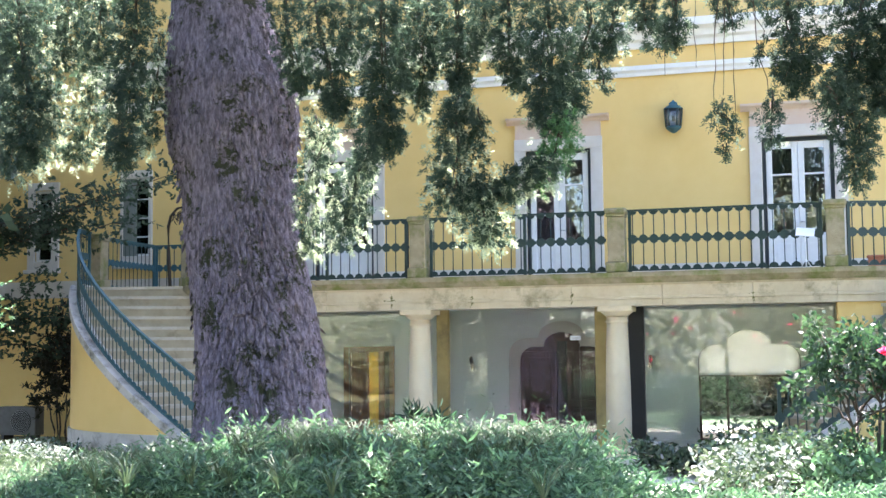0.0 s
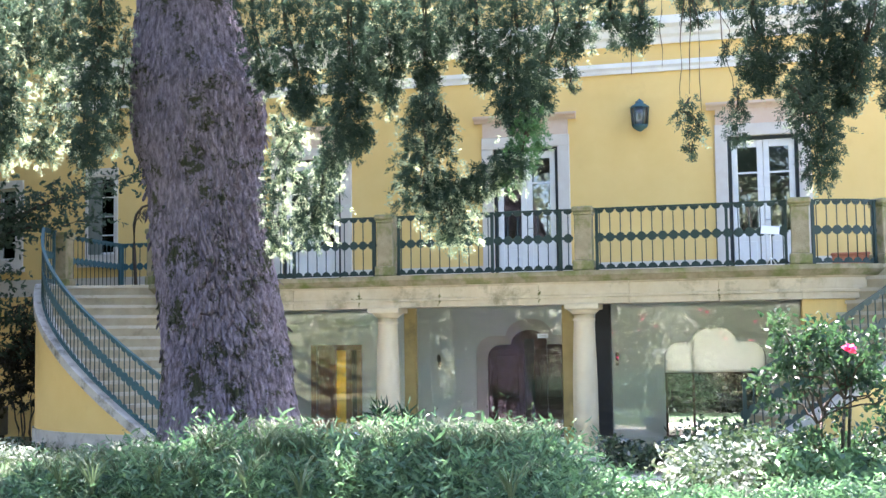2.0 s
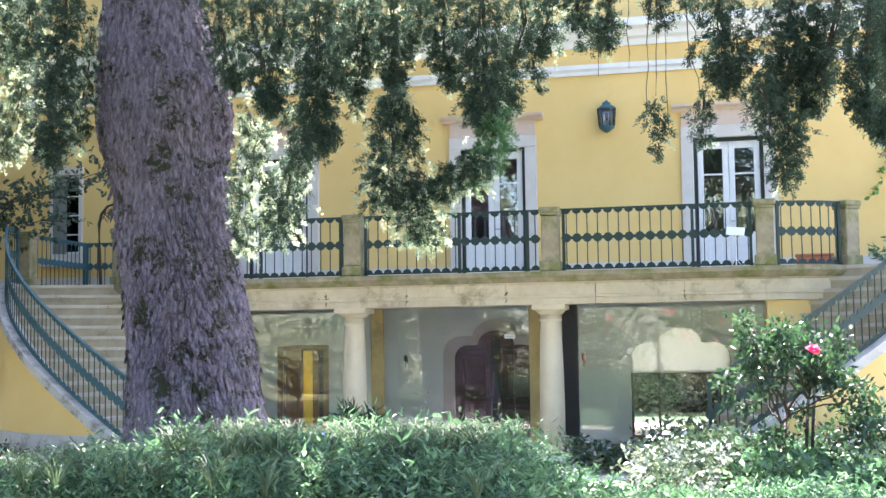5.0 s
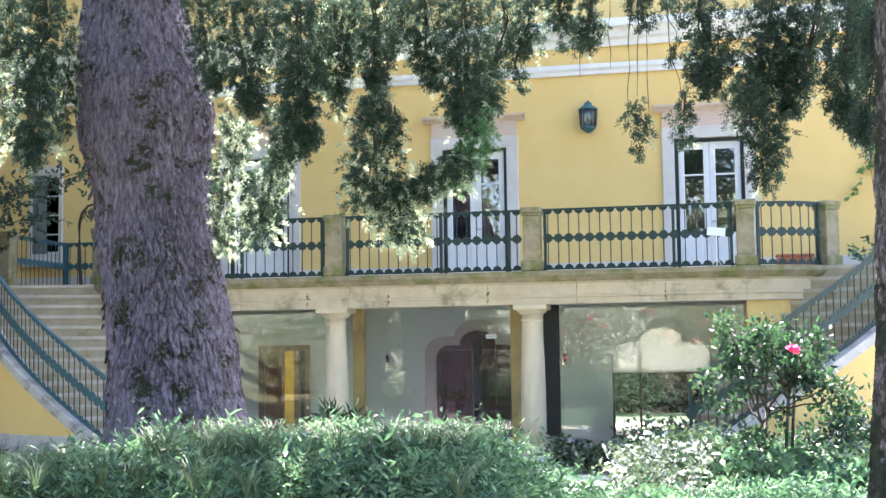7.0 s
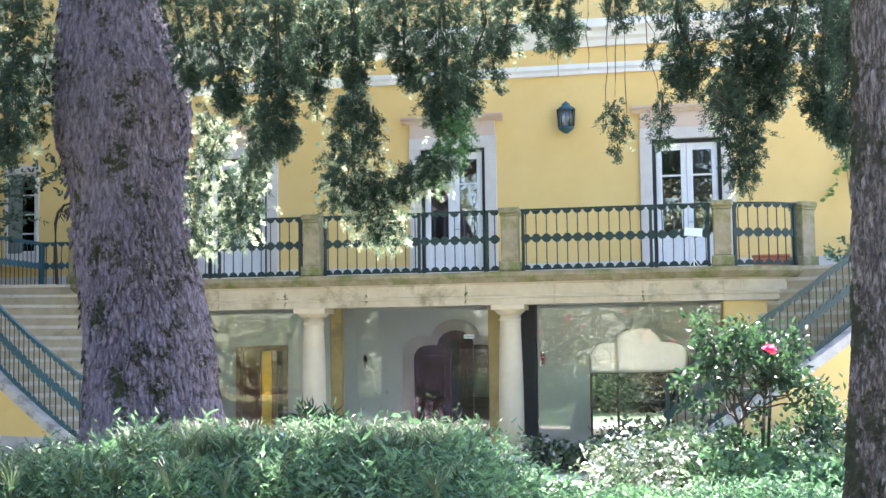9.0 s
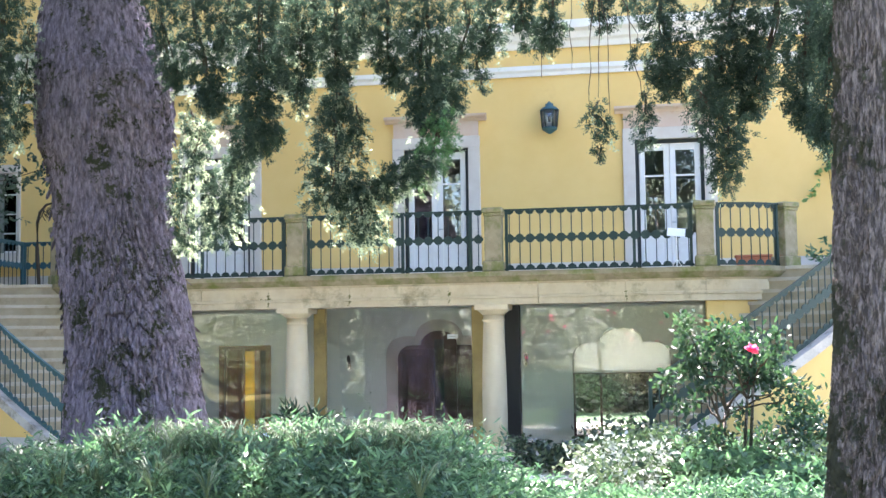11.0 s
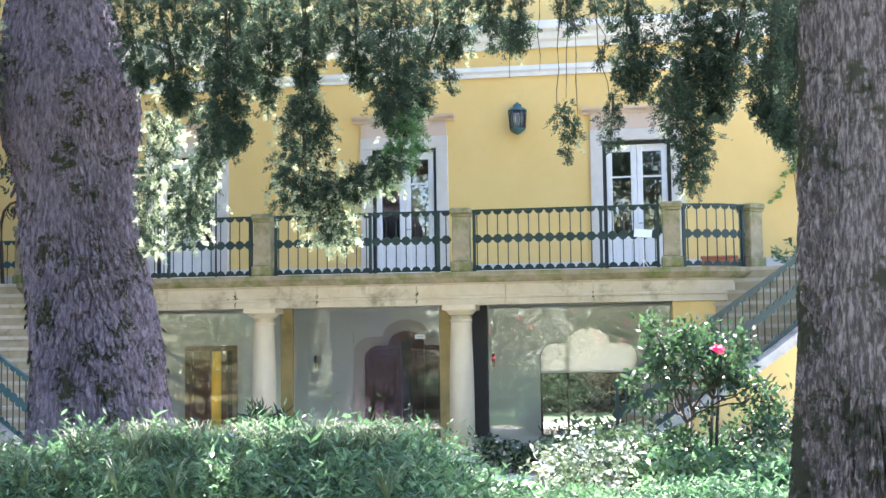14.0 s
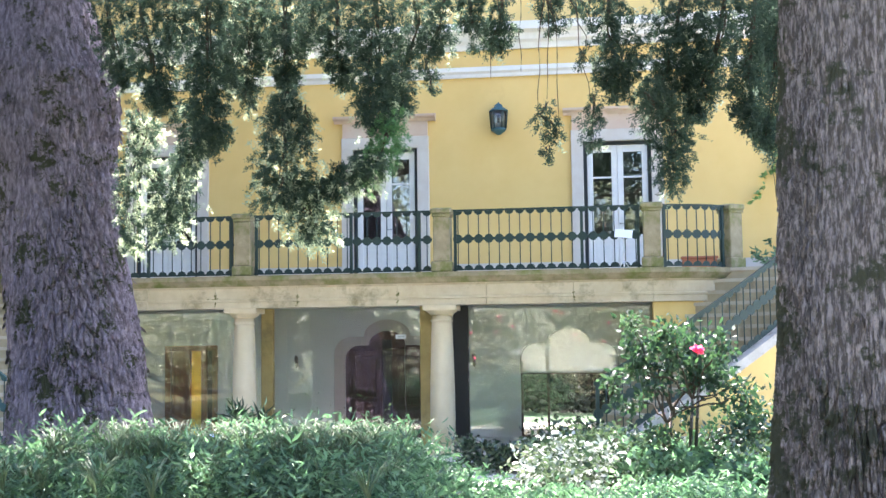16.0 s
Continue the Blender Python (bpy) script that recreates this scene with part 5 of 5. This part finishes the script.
herb_bed("herb_bed", "dense bed of knee-high green herbs with narrow leaves", -7.6, -1.15, 8.4, 11.2, bed_height, 3800, RNG, M_HERB, 0.080, 0.017, 20, 0.5)
herb_bed("herb_bed", "broad-leaved herbs among the narrow-leaved ones", -7.4, -1.2, 8.5, 11.2, lambda X, Y: bed_height(X, Y) * 1.02, 850, RNG, M_HERB, 0.105, 0.026, 13, 0.8)
herb_bed("herb_bed", "taller flowering herb stems above the bed", -6.2, -1.3, 9.0, 11.0, lambda X, Y: bed_height(X, Y) * 1.17, 280, RNG, M_GRASS, 0.05, 0.010, 22, 0.7)
herb_bed("herb_bed", "low fresh green herbs at the foot of the bush", -1.6, 3.2, 8.6, 11.5, lambda X, Y: 0.42 + 0.06 * np.sin(X * 3) + 0.05 * np.sin(X * 9 + Y * 4), 2200, RNG, M_HERB)
herb_bed("ground_cover", "green leafy plants round the foot of the bush", 0.0, 2.4, 12.2, 13.6, lambda X, Y: 0.55 + 0.12 * np.sin(X * 3.5 + Y), 420, RNG, M_HERB, 0.10, 0.05, 14, 0.6)
herb_bed("ground_cover", "sunlit pale low shrubs before the porch", -1.12, 0.5, 12.6, 15.0, lambda X, Y: 0.52 + 0.12 * np.sin(X * 4.5 + Y * 3), 120, RNG, M_LEAF_GLINT, 0.08, 0.036, 13, 0.5)
herb_bed("ground_cover", "green twigs among the pale low shrubs", -1.12, 2.6, 12.8, 16.5, lambda X, Y: 0.56 + 0.14 * np.sin(X * 2.5 + Y), 1300, RNG, M_SHRUB, 0.085, 0.04, 12)
herb_bed("ground_cover", "low sunlit plants before the stairs", -11.5, -6.4, 13.8, 15.4, lambda X, Y: 0.34 + 0.1 * np.sin(X * 2.5 + Y), 520, RNG, M_LEAF_GLINT, 0.08, 0.035, 10)
herb_bed("ground_cover", "low green plants along the foot of the stairs", -11.5, -7.0, 13.6, 16.4, lambda X, Y: 0.32 + 0.1 * np.sin(X * 2.5 + Y), 800, RNG, M_SHRUB, 0.08, 0.035, 10)
herb_bed("ground_cover", "low green plants beside the gravel path", -3.6, -2.05, 12.4, 15.0, lambda X, Y: 0.26 + 0.05 * np.sin(X * 6), 420, RNG, M_HERB, 0.08, 0.025, 10)
herb_bed("ground_cover", "low leafy plants along the porch", -2.2, 0.6, 15.8, 17.2, lambda X, Y: 0.40 + 0.10 * np.sin(X * 3.7 + Y), 520, RNG, M_SHRUB, 0.085, 0.04, 12)
herb_bed("ground_cover", "pale green low plants with sunlit tips", -9.4, -5.9, 10.5, 12.8, lambda X, Y: 0.52 + 0.08 * np.sin(X * 4), 1100, RNG, M_GRASS, 0.07, 0.018, 14)


def grass_tufts(label, x0, x1, y0, y1, zb, tufts, rng):
    n, m, k = tufts, 26, 5
    c = np.stack([rng.uniform(x0, x1, n), rng.uniform(y0, y1, n)], 1)
    a = rng.random((n, m)) * 2 * np.pi
    L = rng.uniform(0.3, 0.55, (n, m))
    out = []
    t = np.linspace(0, 1, k + 1)
    side = np.stack([-np.sin(a), np.cos(a), np.zeros_like(a)], -1)
    pts = []
    for s in t:
        r = L * 0.75 * s ** 1.3
        z = zb + L * (1.5 * s - 1.0 * s ** 2)
        pts.append(np.stack([c[:, :1] + r * np.cos(a), c[:, 1:] + r * np.sin(a), z], -1))
    for i in range(k):
        w0, w1 = 0.006 * (1 - t[i] * 0.9), 0.006 * (1 - t[i + 1] * 0.9)
        out.append(np.stack([pts[i] - side * w0, pts[i] + side * w0, pts[i + 1] + side * w1, pts[i + 1] - side * w1], -2))
    v = np.stack(out, 2).reshape(-1, 3)
    return tagged(soup("grass", v, 4, M_GRASS), label, "grass", kind="stuff")


grass_tufts("long pale arching grass blades among the herbs", -4.7, -1.6, 9.2, 10.8, 0.74, 70, RNG)
grass_tufts("pale grass clumps in the face of the bed", -5.6, -1.6, 8.3, 9.6, 0.60, 40, RNG)
grass_tufts("long grass under the young tree", -7.6, -5.0, 8.5, 11.0, 0.32, 80, RNG)


# ---- bushes ----
def bush(name, label, category, x, y, z0, crown, stems, leaf, width, count, mat, rng, flowers=(), stem_r=0.018):
    """Bush of several bent stems with leafy twigs; crown is (cx, cy, cz, rx, ry, rz)."""
    b = thing(name, label, category)
    cx, cy, cz, rx, ry, rz = crown
    for k in range(stems):
        a = 2 * math.pi * k / stems
        tip = (cx + rx * 0.6 * math.cos(a) * rng.uniform(0.4, 1), cy + ry * 0.6 * math.sin(a), cz + rz * rng.uniform(0.0, 0.7))
        limb(b, curve_pts((x + 0.12 * math.cos(a), y + 0.12 * math.sin(a), z0), tip, 0.05, 9, 0.03, int(rng.integers(1e6))), stem_r, 0.006, name="stem", n=6)
    nt = count // 14
    u = rng.normal(size=(nt, 3))
    u /= np.linalg.norm(u, axis=1, keepdims=True)
    r = rng.random(nt) ** 0.45
    lump = 0.8 + 0.35 * np.sin(3 * u[:, 0] + 2 * u[:, 2] + 1) * np.sin(4 * u[:, 1] + 0.5)
    c = np.array([cx, cy, cz]) + u * r[:, None] * lump[:, None] * np.array([rx, ry, rz])
    way = u * 0.6 + rng.normal(size=(nt, 3)) * 0.4 + np.array([0, 0, 0.25])
    way /= np.linalg.norm(way, axis=1, keepdims=True)
    m = 14
    s = rng.random((nt, m))
    p = c[:, None] + way[:, None] * (s * 0.22)[..., None]
    d = way[:, None] * 0.5 + rng.normal(size=(nt, m, 3)) * 0.6
    soup("foliage", leaves(p.reshape(-1, 3), d.reshape(-1, 3), leaf, width, rng, 0.2), 6, mat, b)["kind"] = "stuff"
    for fx, fy, fz in flowers:
        n = 26
        a = rng.random(n) * 6.28
        e = rng.uniform(-0.3, 1.2, n)
        dd = np.stack([np.cos(a) * np.cos(e), np.sin(a) * np.cos(e), np.sin(e)], 1)
        soup("flower", leaves(np.array([[fx, fy, fz]]) + dd * 0.012, dd, 0.062, 0.055, rng, 0.3), 6, M_PETAL, b, "bright pink flower")
    return b


def camellia(x, y, clumps, flower):
    """Upright bare stems that fork into twigs, each ending in a clump of broad glossy leaves; clumps are (x, z, half width, half height, leaves)."""
    b = thing("camellia_bush", "camellia bush with bare stems, glossy dark leaves and one pink flower", "bush")
    for k, (cx, cz, rx, rz, n) in enumerate(clumps):
        foot = x + (0.0, 0.05, 0.26, 0.32)[k % 4]
        yy = y + 0.25 * math.sin(k * 2.4)
        fork = (foot + 0.03, y, 0.45 if cz < 0.8 else 0.85 + 0.12 * (k % 4))
        if k < 4:
            limb(b, [(foot, y, 0), (foot + 0.015, y, 0.3), (foot - 0.01, y, 0.6), (foot + 0.03, y, 0.85 + 0.12 * k)], 0.026, 0.015, M_BARK_FURROW, "stem", 7)
        limb(b, curve_pts(fork, (cx, yy, cz + rz * 0.5), 0.06, 8, 0.018, 60 + k), 0.013, 0.005, name="branch", n=6)
        nt = n // 7
        u = RNG.normal(size=(nt, 3))
        u /= np.linalg.norm(u, axis=1, keepdims=True)
        c = np.array([cx, yy, cz]) + u * (RNG.random(nt) ** 0.5)[:, None] * np.array([rx, rx, rz])
        pp = np.repeat(c, 7, 0) + RNG.normal(size=(nt * 7, 3)) * 0.045
        dd = np.repeat(u, 7, 0) * 0.5 + RNG.normal(size=pp.shape) * 0.6 - np.array([0, 0, 0.15])
        soup("foliage", leaves(pp, dd, 0.072, 0.038, RNG, 0.25), 6, M_CAMELLIA, b)["kind"] = "stuff"
    n = 30
    a, e = RNG.random(n) * 6.28, RNG.uniform(-0.3, 1.2, n)
    dd = np.stack([np.cos(a) * np.cos(e), np.sin(a) * np.cos(e), np.sin(e)], 1)
    soup("flower", leaves(np.array([flower]) + dd * 0.012, dd, 0.058, 0.052, RNG, 0.3), 6, M_PETAL, b, "bright pink flower")
    return b


CLUMPS = ((0.02, 1.83, 0.16, 0.10, 90), (0.12, 1.70, 0.18, 0.12, 130), (0.40, 1.72, 0.20, 0.13, 180), (0.62, 1.70, 0.22, 0.12, 190), (0.20, 1.48, 0.24, 0.16, 260), (0.45, 1.50, 0.20, 0.16, 200),
          (0.75, 1.48, 0.24, 0.17, 300), (0.95, 1.58, 0.18, 0.14, 150), (0.70, 1.28, 0.22, 0.12, 180), (0.95, 1.30, 0.20, 0.13, 170), (0.25, 1.27, 0.22, 0.10, 130), (-0.08, 1.26, 0.18, 0.09, 100),
          (1.15, 1.18, 0.18, 0.10, 130), (1.25, 0.98, 0.18, 0.14, 180), (1.00, 0.95, 0.16, 0.12, 110), (1.18, 0.78, 0.20, 0.12, 150), (0.05, 1.02, 0.22, 0.12, 100), (0.62, 0.95, 0.16, 0.10, 50), (0.30, 0.72, 0.28, 0.16, 170), (0.85, 0.68, 0.25, 0.16, 170))
camellia(0.36, 12.9, CLUMPS, (0.68, 12.4, 1.57))
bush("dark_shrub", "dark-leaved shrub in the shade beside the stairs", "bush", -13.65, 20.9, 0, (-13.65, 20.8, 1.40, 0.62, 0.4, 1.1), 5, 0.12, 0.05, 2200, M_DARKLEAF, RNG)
bush("feathery_sapling", "fresh green sapling with small leaves", "bush", -9.1, 12.0, 0, (-8.95, 12.0, 2.2, 0.30, 0.35, 0.42), 3, 0.05, 0.016, 1500, M_HERB, RNG)
bush("balcony_plant", "leafy plant on the stair landing", "plant", 2.55, 21.2, Z_FLOOR, (2.55, 21.2, Z_FLOOR + 0.25, 0.42, 0.25, 0.18), 3, 0.08, 0.04, 500, M_HERB, RNG, stem_r=0.008)
bush("wall_vine", "sparse green vine on the yellow wall", "vine", 2.5, 21.9, Z_FLOOR, (2.45, 21.87, 4.5, 0.30, 0.08, 0.75), 1, 0.085, 0.06, 150, M_VINE, RNG, stem_r=0.006)


def broadleaf(name, label, x, y, h, crown_r, rng, mat, leaf=0.22, count=2600, lift=0.55, r0=0.18, group=""):
    t = thing(name, label, "tree", group)
    limb(t, curve_pts((x, y, -0.05), (x + rng.normal() * 0.3, y + rng.normal() * 0.3, h * 0.75), 0.0, 8, 0.05, int(rng.integers(1e6))), r0, r0 * 0.4, M_BARK_FURROW, "trunk", 10)
    for k in range(7):
        a = k * 0.9 + rng.random()
        limb(t, curve_pts((x, y, h * rng.uniform(0.35, 0.6)), (x + crown_r * 0.7 * math.cos(a), y + crown_r * 0.7 * math.sin(a), h * rng.uniform(0.6, 0.9)), 0.2, 7, 0.06, int(rng.integers(1e6))), r0 * 0.4, 0.02)
    nc = count // 26
    u = rng.normal(size=(nc, 3))
    u /= np.linalg.norm(u, axis=1, keepdims=True)
    c = np.array([x, y, h * lift + h * 0.2]) + u * (rng.random(nc) ** 0.4)[:, None] * np.array([crown_r, crown_r, h * (1 - lift) * 0.8])
    p = c[:, None] + rng.normal(size=(nc, 26, 3)) * 0.3
    d = rng.normal(size=(nc, 26, 3)) + np.array([0, 0, -0.4])
    soup("crown", blades(p.reshape(-1, 3), d.reshape(-1, 3), leaf, leaf * 0.6, rng), 4, mat, t)["kind"] = "stuff"
    return t


# young tree reaching in before the stairs
young = thing("young_tree", "young broad-leaved tree with thin spreading branches", "tree")
limb(young, curve_pts((-15.08, 19.51, 0.00), (-14.82, 19.51, 4.12), 0, 7, 0.03, 21), 0.07, 0.04, M_TWIG, "trunk")
tips = [(-13.18, 19.00, 4.12), (-12.16, 18.50, 4.31), (-11.78, 19.00, 3.87), (-11.28, 19.00, 4.37), (-10.58, 18.75, 4.45), (-10.26, 19.00, 4.69), (-12.80, 19.00, 3.69), (-10.83, 18.62, 3.80), (-13.18, 20.27, 2.35), (-13.56, 20.27, 3.04), (-12.67, 20.27, 2.66), (-13.43, 20.53, 1.71)]
Ps, Ds = [], []
for k, tip in enumerate(tips):
    pts = curve_pts((-14.89, 19.5, 3.36 if tip[2] > 3.4 else 1.7), tip, 0.12, 9, 0.04, 40 + k)
    limb(young, pts, 0.022, 0.005, name="branch", n=6)
    A = np.array(pts)
    for s in range(120):
        q = A[3 + s % 6] + RNG.normal(size=3) * np.array([0.22, 0.2, 0.13])
        w = RNG.normal(size=3) * np.array([0.6, 0.6, 0.3])
        for _ in range(4):
            Ps.append(q + w * 0.05 * RNG.random())
            Ds.append(w + RNG.normal(size=3) * 0.5)
soup("foliage", leaves(np.array(Ps), np.array(Ds), 0.10, 0.046, RNG, 0.2), 6, M_SHADELEAF, young)["kind"] = "stuff"

def low_palm(x, y, z):
    t = thing("dwarf_palm", "small dark dwarf palm with spiky fan leaves", "palm", "dwarf palms")
    limb(t, [(x, y, 0), (x, y, z * 0.5), (x, y, z)], 0.06, 0.045, M_TWIG, "trunk")
    n = 60
    a, e = RNG.random(n) * 6.28, RNG.uniform(0.1, 1.4, n)
    d = np.stack([np.cos(a) * np.cos(e), np.sin(a) * np.cos(e), np.sin(e)], 1)
    soup("fronds", leaves(np.tile([x, y, z], (n, 1)) + d * 0.03, d, 0.26, 0.03, RNG, 0.3), 6, M_CAMELLIA, t)


low_palm(-5.13, 16.2, 0.68)
low_palm(-4.85, 16.3, 0.62)


def bloom(x, y, z, size, mat, label):
    n = 16
    a, e = RNG.random(n) * 6.28, RNG.uniform(-0.2, 1.0, n)
    d = np.stack([np.cos(a) * np.cos(e), np.sin(a) * np.cos(e), np.sin(e)], 1)
    f = thing("flower", label, "flower")
    limb(f, [(x, y, 0), (x + 0.02, y, z * 0.5), (x, y, z)], 0.006, 0.003, M_TWIG, "stem", 5)
    soup("petals", leaves(np.tile([x, y, z], (n, 1)), d, size, size * 0.8, RNG, 0.3), 6, mat, f)


bloom(-1.98, 9.0, 0.60, 0.07, M_PAPER, "large white flower among the herbs")
bloom(-3.53, 10.4, 0.90, 0.035, M_BLUEPETAL, "small pale blue flower among the herbs")

# dried palm frond on the landing
frond = thing("dried_frond", "brown dried palm frond hanging over on the landing", "plant")
limb(frond, [(-11.42, 21.0, Z_FLOOR), (-11.46, 21.0, 3.5), (-11.47, 21.0, 4.0), (-11.42, 21.0, 4.2), (-11.3, 21.0, 4.33), (-11.1, 21.0, 4.38)], 0.035, 0.02, M_TWIG, "stalk")
fp = np.array([[-11.4 + 0.3 * t, 21.0, 4.24 + 0.13 * t] for t in np.linspace(0, 1, 30)])
soup("blade", leaves(fp, np.tile([0.2, 0.0, -1.0], (30, 1)) + RNG.normal(size=(30, 3)) * 0.3, 0.2, 0.02, RNG), 6, M_TWIG, frond)

herb_bed("far_hedge", "dark clipped hedge beyond the rear lawn", -9, 6, 29.7, 31.0, lambda X, Y: 2.3 + 0.1 * np.sin(X), 1000, RNG, M_DARKLEAF, 0.22, 0.1, 34, low=0.03)

# unseen garden behind the camera for the glass to reflect; trees beyond the house
# two shrubs are darkened so the glass before the porch door reflects little
for k, (x, y, r, h) in enumerate(((-16, -5, 2.4, 2.0), (-12.2, -4, 2.2, 1.8), (-8.6, -5, 2.4, 2.1), (-5, -4.4, 2.2, 1.8), (-1.4, -5, 2.3, 2.0), (2.2, -4.4, 2.2, 1.9), (5.8, -5, 2.4, 2.1), (9.5, -4, 2.3, 1.9))):
    spots = [(x + RNG.normal() * 0.8, y + r * 0.52, 1.2 + RNG.random() * 1.6) for _ in range(6 if k in (3, 4) else 0)]
    bush("flowering_shrub", "large sunlit garden shrub with pink flowers" if spots else "large garden shrub darkened for the reflection at the door" if k in (1, 2) else "large sunlit garden shrub", "bush", x, y, 0, (x, y, 1.9, r, r * 0.8, h), 5, 0.13, 0.07, 6500, M_DARKLEAF if k in (1, 2) else M_SUNLEAF, RNG, spots, 0.04)
herb_bed("garden_hedge", "tall loose hedge across the garden", -26, 8, -8.5, -7.0, lambda X, Y: 4.2 + 0.8 * np.sin(X * 0.9), 1100, RNG, M_SUNLEAF, 0.16, 0.08, 40, low=0.03)
# trees out of view, added to shade the stairs and the left wall
broadleaf("garden_tree", "unseen tree added to shade the stairs", -13.2, 17.6, 14, 3.3, RNG, M_SHRUB, 0.3, 6000, 0.6, 0.2, "garden trees")
for x, y, h, r in ((-15.8, 16.0, 10, 3.7), (-14.5, 10.5, 11, 4.0), (-19.5, 18.5, 10, 4.0), (-17.5, 12.5, 9, 3.8)):
    broadleaf("garden_tree", "unseen tree added to dim the left wall", x, y, h, r, RNG, M_SHRUB, 0.34, 8000, 0.42, 0.22, "garden trees")
for x, y, h, r in ((-14, -9, 11, 4.5), (-7, -12, 12, 5), (-1, -9, 10, 4), (5, -13, 12, 5), (11, -8, 11, 4.5), (-28, -2, 11, 4.5), (16, 2, 12, 5)):
    broadleaf("garden_tree", "tall leafy garden tree across the lawn", x, y, h, r, RNG, M_SUNLEAF, 0.24, 7000, 0.45, 0.25, "garden trees")
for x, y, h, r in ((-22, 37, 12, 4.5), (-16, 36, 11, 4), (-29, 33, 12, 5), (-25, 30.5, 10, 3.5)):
    broadleaf("garden_tree", "tall sunlit tree behind the house", x, y, h, r, RNG, M_NEEDLE_LIT, 0.3, 4200, 0.35, 0.25, "garden trees")
